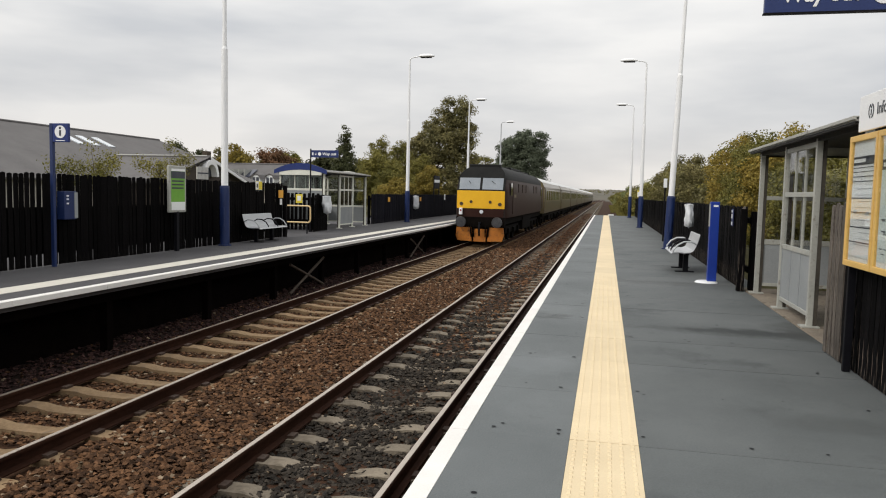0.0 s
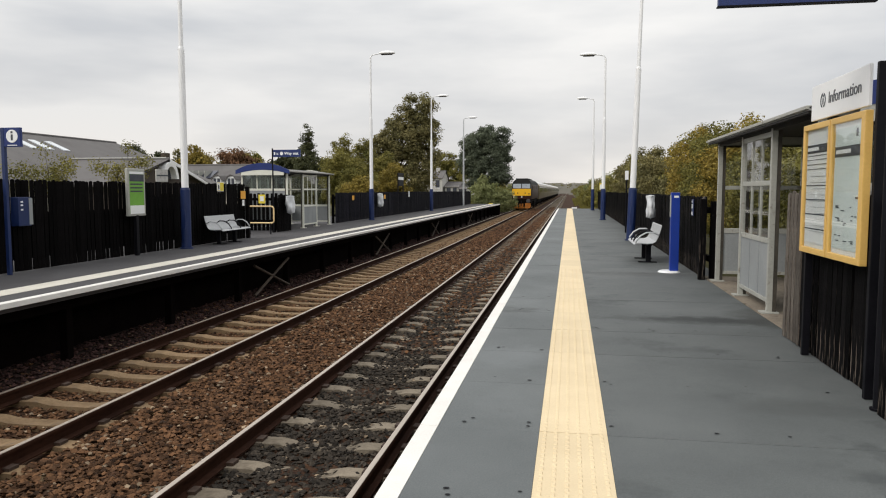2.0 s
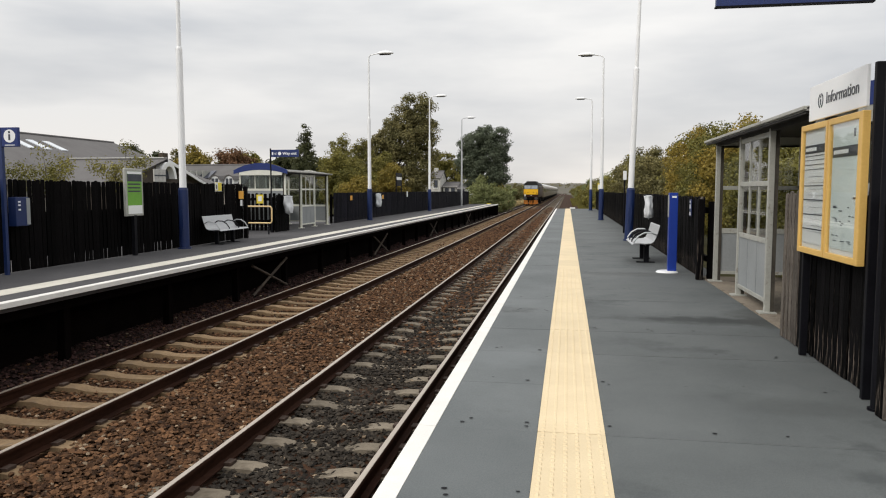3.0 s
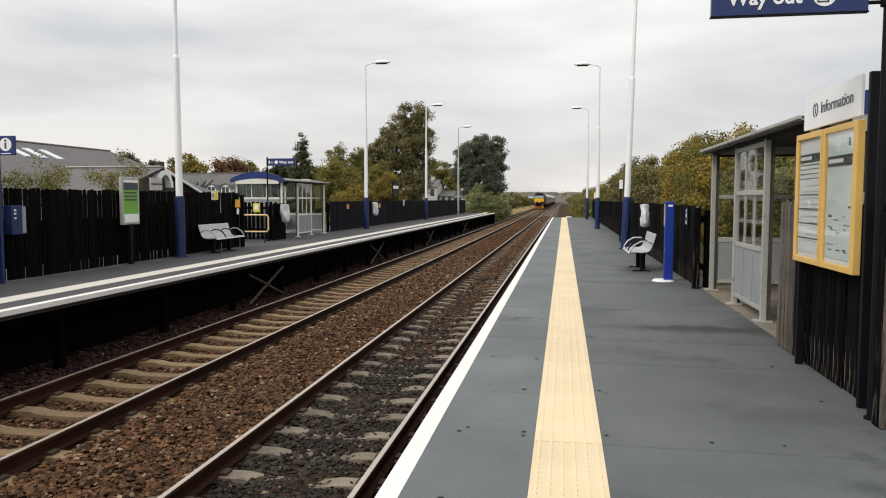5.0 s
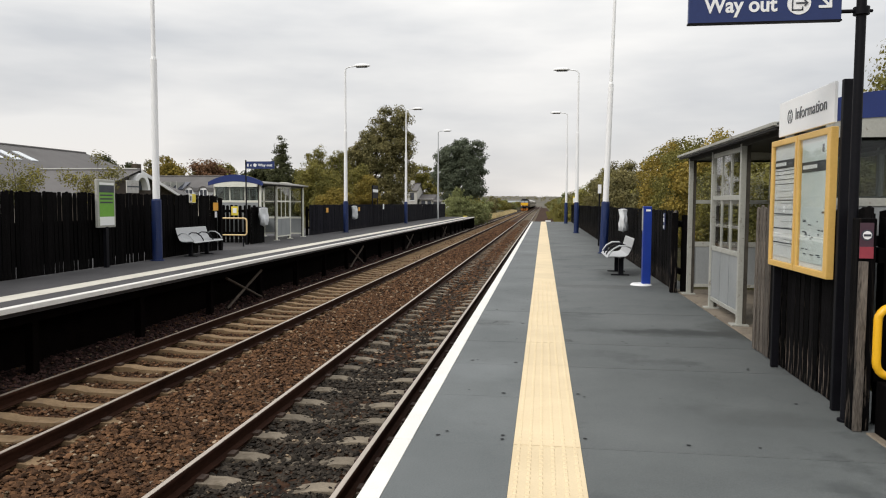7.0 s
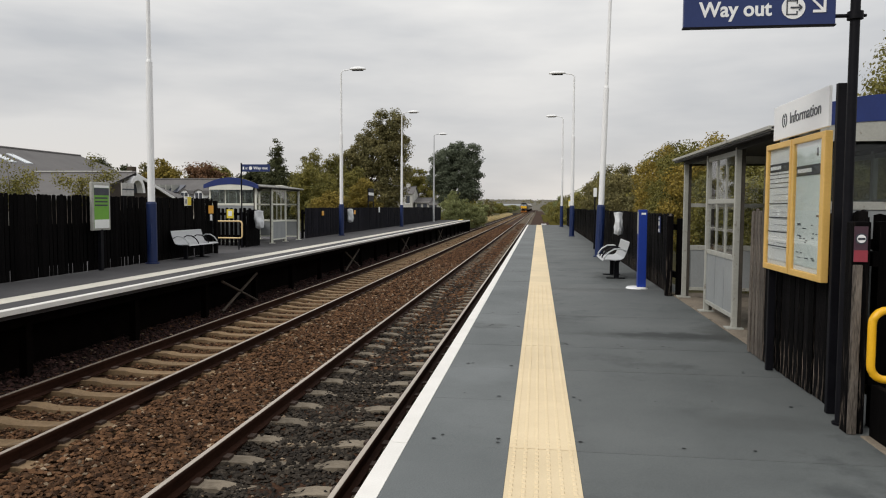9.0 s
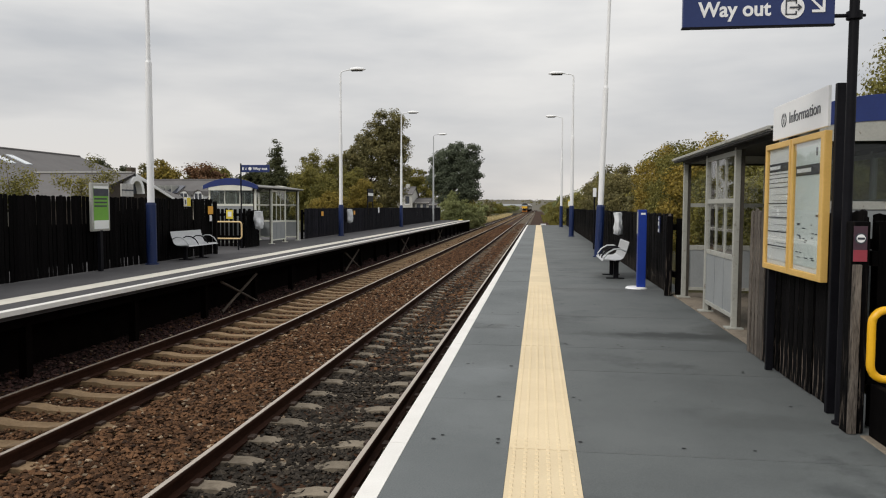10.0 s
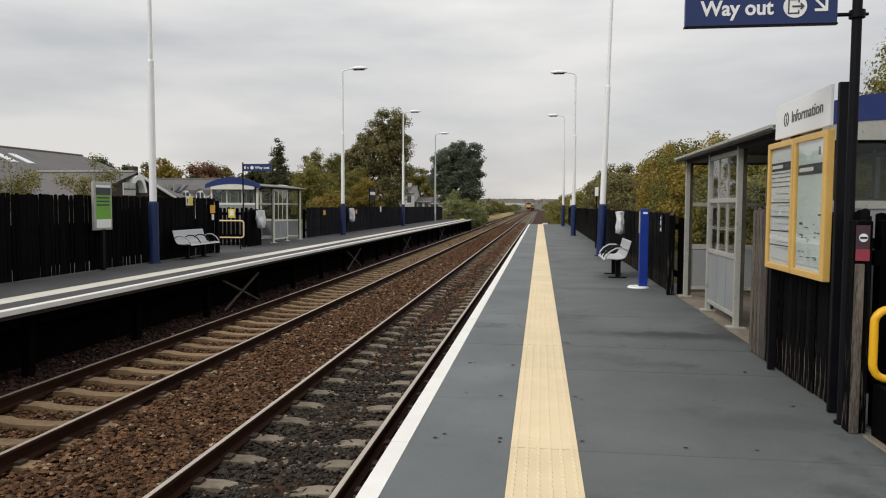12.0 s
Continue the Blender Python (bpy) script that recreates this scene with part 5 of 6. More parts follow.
def locomotive():
    L, W = 19.3, 2.62
    t = thing("locomotive", pose(0, 0, 0), "maroon diesel locomotive with a yellow warning panel, running away", "locomotive", "train vehicles")
    half = [(W / 2 * 0.985, 1.28), (W / 2, 1.9), (W / 2 * 0.985, 2.75)]
    half += [(W / 2 * 0.965 * math.cos(a) ** 0.72, 2.95 + 0.87 * math.sin(a) ** 0.80) for a in [math.pi / 2 * k / 9 for k in range(9)]] + [(0.0, 3.82)]
    sec = half + [(-x, z) for x, z in reversed(half[:-1])]

    def rake(z):
        if z < 2.58:
            return 0.0
        if z < 3.22:
            return (z - 2.58) * 0.42
        return 0.27 + (z - 3.22) * 1.5
    fine = []
    for (x0, z0), (x1, z1) in zip(sec, sec[1:] + sec[:1]):
        fine += [(x0 + (x1 - x0) * k / 3, z0 + (z1 - z0) * k / 3) for k in range(3)]
    rings = []
    for d, k, s in ((0.0, 1.0, 0.895), (0.12, 0.97, 0.925), (0.6, 0.7, 0.965), (1.3, 0.3, 0.99), (2.2, 0.0, 1.0), (L - 2.2, 0.0, 1.0), (L - 0.6, -0.7, 0.965), (L, -1.0, 0.895)):
        rings.append([(x * s, d + k * rake(z), z) for x, z in fine])
    shell = loft(rings)
    for f in shell.faces:
        c = f.calc_center_median()
        f.material_index = 1 if c.z > 3.08 or (len(f.verts) > 4 and c.y < 1) or (c.y < 0.9 and c.z > 2.56 and abs(c.x) < 1.16) else 0
    part("body", shell, [M_MAROON, M_LOCO_ROOF], t, "dark maroon bodyside and black cab front")
    part("roof_fan_panel", box(-0.75, 0.75, 5.0, 9.5, 3.70, 3.86, 0.04), M_LOCO_ROOF, t)
    part("roof_hatch", box(-0.6, 0.6, 11.0, 15.0, 3.72, 3.85, 0.04), M_LOCO_ROOF, t)
    part("route_panel", box(-0.78, 0.78, 1.02, 1.35, 3.62, 3.85, 0.05), M_LOCO_ROOF, t, "dark roof-end box")
    f = 0.895 * W / 2
    part("screen_surround", prism([(-f + 0.03, 2.56), (f - 0.03, 2.56), (f - 0.05, 3.1), (f - 0.25, 3.2), (-f + 0.25, 3.2), (-f + 0.05, 3.1)], -0.012, 0.012), M_LOCO_ROOF, t, "black windscreen surround").matrix_basis = Matrix.Translation((0, -0.01, 2.56)) @ Matrix.Rotation(-math.atan(0.42), 4, "X") @ Matrix.Translation((0, 0, -2.56))
    part("warning_panel", box(-f + 0.02, f - 0.02, -0.025, 0.02, 1.70, 2.55, 0.012), M_LOCO_YELLOW, t, "bright yellow warning panel")
    # windscreens on the raked face
    for s in (-1, 1):
        bm = bmesh.new()
        box(-0.50, 0.50, -0.014, 0.012, -0.30, 0.30, 0.01, bm)
        bm.transform(Matrix.Translation((s * 0.555, 0.095, 2.885)) @ Matrix.Rotation(-math.atan(0.42), 4, "X"))
        part("windscreen", bm, M_SCREEN, t, "pale reflecting windscreen")
        bm = rod((s * 0.55 - 0.05, 0.04, 3.02), (s * 0.62 + 0.15, 0.10, 2.82), 0.012, 0.012, 6)
        part("wiper", bm, M_BLACK, t)
        part("marker_light", ring_disc(0.07, 0.03, 16), M_UMBER, t).matrix_basis = pose(s * 0.46, -0.025, 2.02)
        part("tail_light", ring_disc(0.085, 0.03, 16), M_UMBER, t).matrix_basis = pose(s * 0.93, -0.025, 1.92)
        b = part("buffer", rod((s * 0.865, 0.1, 1.06), (s * 0.865, -0.42, 1.06), 0.11, 0.1, 16), M_UNDER, t, "dark sprung buffer")
        part("buffer_head", rod((s * 0.865, -0.42, 1.06), (s * 0.865, -0.47, 1.06), 0.255, 0.24, 24), M_BUFFER, b, "round greased buffer head")
        part("cowl", prism([(s * 0.38, 0.13), (s * 1.08, 0.16), (s * 1.16, 0.42), (s * 1.12, 0.80), (s * 0.42, 0.80)], -0.12, 0.1), M_COWL, t, "dirty orange lower cowl")
    part("centre_cowl", prism([(-0.28, 0.12), (0.28, 0.12), (0.34, 0.72), (-0.34, 0.72)], -0.10, 0.1), M_COWL, t, "dirty orange centre cowl")
    part("head_lamp", ring_disc(0.09, 0.05, 16), M_SKYLIGHT, t, "round headlight").matrix_basis = pose(0.05, -0.01, 1.55)
    part("tail_lamp", box(-1.02, -0.86, -0.16, -0.02, 1.40, 1.72, 0.02), M_WHITE, t, "white tail lamp")
    part("tail_lamp_lens", ring_disc(0.045, 0.01, 12), M_RED, t, "red tail lamp lens").matrix_basis = pose(-0.94, -0.16, 1.6)
    part("coupling_hook", tube([(0, 0.1, 1.02), (0, -0.25, 1.02), (0, -0.32, 0.92), (0, -0.28, 0.6), (0, -0.2, 0.42)], 0.05, 8), M_BLACK, t)
    for x in (-0.45, -0.3, 0.3, 0.45):
        part("brake_hose", tube([(x, 0.0, 0.95), (x, -0.14, 0.9), (x * 0.95, -0.16, 0.6), (x * 0.9, -0.12, 0.35)], 0.03, 8), M_UNDER, t)
    part("valance", box(-1.12, 1.12, -0.02, 0.06, 1.29, 1.69, 0.01), M_MAROON, t, "dark maroon front valance")
    part("buffer_beam", box(-1.18, 1.18, -0.06, 0.3, 0.8, 1.30, 0.03), M_UNDER, t, "dark buffer beam")
    h = W / 2
    for s in (-1, 1):
        for y in (1.0, L - 1.7):
            part("cab_window", box(s * h * 0.992 - 0.012, s * h * 0.992 + 0.012, y, y + 0.7, 2.35, 2.95, 0.005), M_WINDOW, t, "dark cab side window")
            part("cab_door", box(s * h - 0.008, s * h + 0.012, y + 0.85, y + 1.5, 1.45, 2.98, 0.004), M_MAROON, t)
        for y in (4.2, 6.0, 7.8, 12.2, 14.0):
            part("side_grille", box(s * h * 0.99 - 0.012, s * h * 0.99 + 0.014, y, y + 1.4, 2.5, 2.95, 0.004), M_MAROON, t, "maroon louvred grille")
        part("number_panel", box(s * h - 0.002, s * h + 0.014, 2.2, 3.1, 2.25, 2.4), M_CREAM, t)
        part("fuel_tank", box(s * 0.75 - 0.45, s * 0.75 + 0.45, 7.4, 11.9, 0.42, 1.2, 0.06), M_UNDER, t)
    part("underframe", box(-1.15, 1.15, 0.3, L - 0.3, 0.95, 1.32), M_UNDER, t)
    for y in (4.0, L - 4.0):
        bogie(t, y, (0.0, 2.0), 0.57)
    return t


def coach():
    L, W = 20.1, 2.74
    t = thing("railway_coach", pose(0, 0, 0), "cream and umber railway coach with a pale roof", "railway coach", "train vehicles")
    sec = vehicle_section(W, 1.05, 1.9, 3.05, 3.78)
    part("body", loft([[(x, 0.25, z) for x, z in sec], [(x, L - 0.25, z) for x, z in sec]]), M_CREAM, t, "dull cream body panels")
    top = [(x, z + 0.012) for x, z in sec if z > 3.1]
    part("roof", prism(top + [(x * 0.99, z - 0.02) for x, z in reversed(top)], 0.2, L - 0.2), M_COACH_ROOF, t, "pale grey roof")
    h = W / 2
    for s in (-1, 1):
        part("lower_band", box(s * h - 0.012, s * h + 0.008, 0.24, L - 0.24, 1.06, 1.92), M_UMBER, t, "umber lower band")
        part("cantrail", box(s * h * 0.975 - 0.012, s * h * 0.975 + 0.012, 0.24, L - 0.24, 2.86, 3.04), M_UMBER, t)
        for k in range(8):
            y = 2.35 + k * 1.98
            part("window", box(s * h * 0.996 - 0.008, s * h * 0.996 + 0.012, y, y + 1.3, 2.02, 2.78, 0.004), M_WINDOW, t, "dark coach window")
        for y in (0.75, L - 1.5):
            d = part("door", box(s * h - 0.006, s * h + 0.012, y, y + 0.75, 1.1, 2.98, 0.003), M_UMBER, t, "umber door")
            part("door_window", box(s * h - 0.004, s * h + 0.016, y + 0.15, y + 0.6, 2.1, 2.75), M_WINDOW, d)
    part("gangway", box(-0.5, 0.5, -0.05, 0.3, 1.1, 3.3, 0.05), M_UNDER, t)
    part("gangway", box(-0.5, 0.5, L - 0.3, L + 0.05, 1.1, 3.3, 0.05), M_UNDER, t)
    part("underframe", box(-1.2, 1.2, 0.4, L - 0.4, 0.8, 1.08), M_UNDER, t)
    part("equipment_box", box(-1.15, 1.15, 7.2, 9.6, 0.35, 0.85, 0.03), M_UNDER, t)
    part("equipment_box", box(-1.15, 1.15, 10.6, 12.4, 0.4, 0.85, 0.03), M_UNDER, t)
    for y in (2.7, L - 2.7):
        bogie(t, y, (1.25,), 0.46)
    return t


TRAIN_START, TRAIN_SPEED = 34.3, 28.1
loco = locomotive()
loco.matrix_world = pose(FAR_TRACK, TRAIN_START, TRACK_Z)
coaches = [coach()]
coaches[0].matrix_world = pose(FAR_TRACK, TRAIN_START + 19.9, TRACK_Z)
for k in range(1, 10):
    coaches.append(copy_thing(coaches[0], pose(FAR_TRACK, TRAIN_START + 19.9 + 20.4 * k, TRACK_Z)))

# ---- trees and shrubs ----


def leaf_mesh(name, blobs, count, leaf, clump, seed, droop=0.0, per=22):
    """Many small leaves on leafy sprays, which sit on and in ellipsoids (x, y, z, rx, ry, rz)."""
    rng = np.random.default_rng(seed)
    vol = np.array([max(b[3] * b[4], 0.01) ** 0.5 * b[5] ** 0.5 for b in blobs]) ** 2
    sprays = max(1, count // per)
    pick = rng.choice(len(blobs), size=sprays, p=vol / vol.sum())
    b = np.array(blobs)[pick]
    d = rng.normal(size=(sprays, 3))
    d /= np.linalg.norm(d, axis=1)[:, None]
    r = rng.uniform(0.40, 1.05, sprays) ** 0.6
    centre = b[:, :3] + d * r[:, None] * b[:, 3:]
    size = clump * 1.55 * rng.uniform(0.55, 1.35, sprays)
    idx = rng.integers(0, sprays, count)
    u = rng.normal(size=(count, 3))
    u /= np.linalg.norm(u, axis=1)[:, None]
    reach = rng.uniform(0.15, 1.12, count) ** 0.5
    p = centre[idx] + u * (reach * size[idx])[:, None] * (1, 1, 0.72)
    p[:, 2] -= droop * np.abs(rng.normal(0, 1, count)) * clump
    n = rng.normal(size=(count, 3)) * 0.55 + u * 0.8 + d[idx] * 0.35 + (0, 0, 0.35)
    n /= np.linalg.norm(n, axis=1)[:, None]
    a = np.cross(n, rng.normal(size=(count, 3)))
    a /= np.linalg.norm(a, axis=1)[:, None] + 1e-9
    c = np.cross(n, a)
    s = leaf * rng.uniform(0.6, 1.35, count)[:, None]
    v = np.stack([p - a * s * 0.5, p + c * s * 0.32 + n * s * 0.06, p + a * s * 0.55, p - c * s * 0.32 + n * s * 0.06], 1).reshape(-1, 3)
    f = np.arange(count * 4).reshape(-1, 4)
    return soup(name, v.tolist(), f.tolist())


def trunk_mesh(height, r, blobs, seed, bend=0.15):
    rng = random.Random(seed)
    bm = bmesh.new()
    pts = [(bend * math.sin(k * 1.3 + seed) * k / 5, bend * math.cos(k * 1.1 + seed) * k / 5, height * k / 6) for k in range(7)]
    for k in range(6):
        rod(pts[k], pts[k + 1], r * (1 - k / 8), r * (1 - (k + 1) / 8), 8, bm)
    for b in blobs:
        k = rng.randrange(2, 5)
        end = Vector(b[:3])
        start = Vector(pts[k])
        mid = start.lerp(end, 0.5) + Vector((rng.uniform(-0.3, 0.3), rng.uniform(-0.3, 0.3), 0.2))
        rod(start, mid, r * 0.4, r * 0.25, 6, bm)
        rod(mid, end, r * 0.25, r * 0.08, 6, bm)
    return bm


def tree(name, x, y, blobs, leaf_mat, label, count=5000, leaf=0.3, clump=0.35, trunk=0.2, height=None, seed=1, z=None, group="", category="tree", per=22):
    """blobs: the crown's masses, relative to the foot."""
    z = ground_height(x, y) if z is None else z
    t = thing(name, pose(x, y, z), label, category, group)
    top = height or max(b[2] for b in blobs)
    part("trunk", trunk_mesh(top, trunk, blobs, seed), M_BARK, t, "bare brown trunk and limbs")
    part("crown", leaf_mesh("crown", blobs, count, leaf, clump, seed, per=per), leaf_mat, t, "leafy crown")
    return t


def blob_crown(w, d, h0, h1, n, seed, lean=0.0):
    """Uneven masses that fill a crown of width w and depth d between two heights."""
    rng = random.Random(seed)
    out = []
    for k in range(n):
        u = (k + 0.5) / n
        z = h0 + (h1 - h0) * u
        wide = math.sin(math.pi * min(0.93, 0.16 + 0.8 * u)) ** 0.7
        a = k * 2.4 + seed
        q = rng.uniform(0.25, 0.62)
        rr = rng.uniform(0.30, 0.46)
        out.append((w / 2 * wide * q * math.cos(a) + lean * u, d / 2 * wide * q * math.sin(a), z, w * rr * wide * 0.62 + 0.15, d * rr * wide * 0.62 + 0.15, (h1 - h0) * rng.uniform(0.12, 0.2)))
    return out


# two tall trees beyond the far platform
G75 = ground_height(-15.7, 75)
tree("broadleaf_tree", -18.5, 76.0, [(2.8, 0, 10.3, 1.7, 1.7, 1.4), (1.5, 0.5, 9.2, 1.7, 2.0, 1.3), (3.0, 0.4, 8.2, 1.9, 2.0, 1.7), (-0.3, 0, 7.7, 1.6, 1.8, 1.3), (-1.3, -0.3, 6.2, 1.7, 1.8, 1.4), (1.0, -0.5, 6.6, 2.4, 2.2, 1.9),
                                     (3.4, 0, 6.0, 1.6, 1.8, 1.6), (-2.8, 0, 4.7, 1.7, 1.9, 1.5), (0.2, 0, 4.5, 2.6, 2.3, 1.7), (3.0, 0, 4.2, 2.0, 2.0, 1.6), (-2.2, 0, 3.0, 2.0, 2.0, 1.4), (1.4, 0, 2.6, 2.6, 2.2, 1.5), (4.1, -0.4, 7.3, 0.9, 0.9, 0.5), (4.3, 0.3, 9.0, 0.7, 0.7, 0.5)],
     F_BROWN, "tall dark olive broadleaf tree behind the far fence", 60000, 0.20, 0.42, 0.3, 9.0, 11, G75, per=110)
tree("broadleaf_tree", -11.2, 97.0, [(0.4, 0, 9.2, 2.1, 2.0, 1.0), (2.6, 0, 9.6, 1.0, 1.0, 0.5), (-1.3, 0, 8.0, 1.8, 1.8, 1.3), (1.5, 0.3, 7.8, 2.0, 2.0, 1.4), (-1.8, 0, 6.2, 1.9, 2.0, 1.3), (0.6, -0.3, 6.2, 2.3, 2.0, 1.6), (2.2, 0, 5.8, 1.5, 1.7, 1.4), (-2.2, 0, 5.0, 1.2, 1.4, 0.9),
                                     (0.3, 0, 4.2, 2.4, 2.2, 1.5), (1.9, 0, 3.9, 1.4, 1.5, 1.2), (-1.2, 0, 3.4, 1.5, 1.5, 1.0)],
     F_BLUE, "tall blue-green broadleaf tree beyond the far platform", 52000, 0.21, 0.42, 0.3, 8.0, 12, per=100)
# conifer
con = [(0, 0, 1.0 + 0.57 * k, 2.0 * (1 - k / 11.8) + 0.12, 2.0 * (1 - k / 11.8) + 0.12, 0.6) for k in range(11)]
tree("conifer_tree", -22.35, 60.0, con, F_DARK, "dark narrow conifer behind the far shelter", 30000, 0.15, 0.22, 0.16, 6.6, 13, per=60)
# bush at the end of the far platform, and scrub along the far side of the line
tree("bush", -9.5, 88.0, [(0, 0, 1.7, 2.6, 2.0, 1.9), (1.4, 0.5, 1.3, 1.9, 1.6, 1.5), (-1.6, 0, 1.1, 1.6, 1.4, 1.2)], F_BUSH, "rounded bright green bush past the far platform end", 20000, 0.15, 0.24, 0.08, 1.6, 14, category="bush", per=50)
y, k = 95.0, 0
while y < 420:
    h = 3.7 if y < 118 else 3.1 if y < 165 else 2.6 if y < 230 else 2.0
    x = -10.9 + 0.6 * math.sin(k * 2.1) - 0.002 * y
    m = (F_BUSH, F_OLIVE, F_OLIVE, F_BUSH, F_BROWN)[k % 5]
    tree("shrub", x, y, blob_crown(3.2, 6.0 + y * 0.05, 0.3, h + 0.25 * math.sin(k * 3.3), 7, k + 3), m, "scrubby green lineside shrub beside the far track" if m is F_BUSH else "scrubby olive lineside shrub beside the far track", 4200, 0.26, 0.34, 0.08, h * 0.6, 30 + k, group="lineside scrub", category="shrub", per=50)
    y, k = y + 8.5 + y * 0.055, k + 1
# garden trees behind the opposite platform
GARDEN = ((-16.8, 52, 3.4, 4.6, F_OLIVE), (-17.4, 54, 3.2, 4.6, F_OLIVE), (-15.0, 50, 2.7, 3.8, F_OLIVE), (-13.6, 47, 2.3, 2.6, F_GOLD), (-17.8, 62, 3.6, 6.0, F_OLIVE), (-21.0, 66, 3.4, 6.4, F_OLIVE), (-14.8, 58, 2.9, 4.6, F_OLIVE), (-13.0, 53, 2.3, 3.6, F_GOLD))
for k, (x, y, w, h, m) in enumerate(GARDEN):
    tree("garden_tree", x, y, blob_crown(w, w, 0.8, h, 9, k + 1), m, {F_GOLD: "yellowing autumn garden tree", F_RUST: "rusty brown autumn shrub behind the fence"}.get(m, "olive green garden tree behind the fence"), 20000, 0.125, 0.23, 0.12, h * 0.75, 50 + k, group="garden trees", per=60)
tree("garden_tree", -21.0, 126, [(-0.3, 0, 6.4, 2.2, 2.2, 1.4), (-1.7, 0, 5.0, 2.2, 2.0, 1.6), (1.7, 0.3, 4.9, 2.2, 2.0, 1.5), (3.4, 0, 3.3, 2.0, 2.0, 1.4), (0, -0.3, 3.4, 3.2, 2.5, 1.8)],
     F_OLIVE, "rounded olive green tree behind the pale house", 24000, 0.22, 0.42, 0.2, 5.5, 59, group="garden trees", per=80)
BACK = ((-55, 86, 15, 6.6, F_DARK), (-51, 92, 9, 6.0, F_BROWN), (-47.6, 88, 7, 6.5, F_GOLD), (-43.2, 90, 7.5, 6.4, F_RUST), (-41.5, 92, 7, 5.8, F_OLIVE), (-38, 94, 6, 6.0, F_DARK), (-47, 100, 9, 6.5, F_OLIVE), (-34, 100, 8, 5.5, F_OLIVE), (-30, 96, 6, 5.6, F_OLIVE))
for k, (x, y, w, h, m) in enumerate(BACK):
    tree("background_tree", x, y, blob_crown(w, w * 0.7, 1.0, h, 9, k + 21), m, {F_GOLD: "yellow autumn tree beyond the houses", F_RUST: "reddish brown autumn tree beyond the houses"}.get(m, "dark green tree beyond the houses"), 14000, 0.30, 0.5, 0.2, h * 0.7, 70 + k, group="background trees", per=60)
# straggly young shrubs just behind the opposite fence
for x, y, h, s in ((-11.9, 14.9, 2.4, 1), (-12.0, 18.2, 2.65, 2)):
    tree("young_shrub", x, y, [(0, 0, h * 0.72, 0.5, 0.55, 0.3), (0.2, 0.4, h * 0.88, 0.28, 0.25, 0.16), (-0.3, -0.55, h * 0.80, 0.3, 0.32, 0.16), (0.5, 0.1, h * 0.82, 0.25, 0.25, 0.14), (0, 0.1, h, 0.12, 0.16, 0.16)], F_OLIVE, "thin straggly shrub above the fence", 2600, 0.055, 0.15, 0.03, h * 0.8, 90 + s, z=0.0, group="young shrubs", category="shrub")
# hedge of yellowing trees behind the near fence
HEDGE = ((4.6, 13.0, 3.0, 2.5), (5.0, 15.4, 3.2, 2.55), (4.7, 17.8, 3.0, 3.1), (5.0, 20.8, 3.4, 3.5), (4.6, 22.8, 3.0, 3.5), (4.9, 25.6, 3.2, 3.7), (4.7, 28.6, 3.0, 3.9), (5.4, 32.0, 2.6, 4.2), (5.2, 37.0, 2.2, 2.8), (4.6, 41.0, 3.4, 3.9), (4.6, 45.0, 3.6, 4.2),
         (4.8, 49.0, 3.8, 3.9), (4.6, 54.0, 3.8, 3.8), (5.0, 59.0, 3.8, 4.0), (5.0, 65.0, 4.0, 3.9), (7.0, 15.4, 2.2, 4.7), (8.0, 20.0, 4.0, 3.9), (7.6, 24.0, 4.0, 4.0), (7.6, 12.0, 2.4, 4.0), (8.7, 17.2, 3.4, 6.1))
for k, (x, y, w, h) in enumerate(HEDGE):
    near = y < 30
    m = F_GOLD if k in (3, 6, 14) else F_BROWN if k in (8, 9, 10, 12) else F_OLIVE
    tree("hedge_tree", x, y, blob_crown(w, w * 1.15, 0.5, h, 11, k + 40), m, "yellowing tree behind the near fence" if m is F_GOLD else "olive green bushy tree behind the near fence", 28000 if near else 15000, 0.075 if near else 0.12, 0.17 if near else 0.24, 0.1, h * 0.7, 110 + k, z=-0.35, group="trees behind the near fence", per=70)
y, k = 62.5, 0
while y < 420:
    h = 2.9 if y < 80 else 2.5 if y < 120 else 2.2
    m = (F_OLIVE, F_BUSH, F_OLIVE, F_BROWN)[k % 4]
    tree("shrub", 3.5 + 0.4 * math.sin(k * 1.9), y, blob_crown(2.9 + y * 0.006, 5.0 + y * 0.04, 0.0, h + 0.3 * math.sin(k * 2.7), 8, k + 80), m, "scrubby green lineside shrub past the near platform" if m is F_BUSH else "scrubby olive lineside shrub past the near platform", 5000, 0.20, 0.30, 0.06, h * 0.5, 140 + k, group="lineside scrub", category="shrub", per=50)
    y, k = y + 5.5 + y * 0.06, k + 1
# hedges and woods on the far skyline
far_rng = random.Random(77)
far_blobs = []
for k in range(90):
    x, y = far_rng.uniform(-620, 620), far_rng.uniform(900, 1500)
    far_blobs.append((x, y, ground_height(x, y) + 0.1, far_rng.uniform(25, 80), 6.0, far_rng.uniform(0.5, 1.1)))
tagged(mesh_object("far_woods", leaf_mesh("far_woods", far_blobs, 16000, 1.5, 0.7, 8, per=10), F_BROWN), "dark hedges and woods along the far skyline", "woods", kind="stuff")


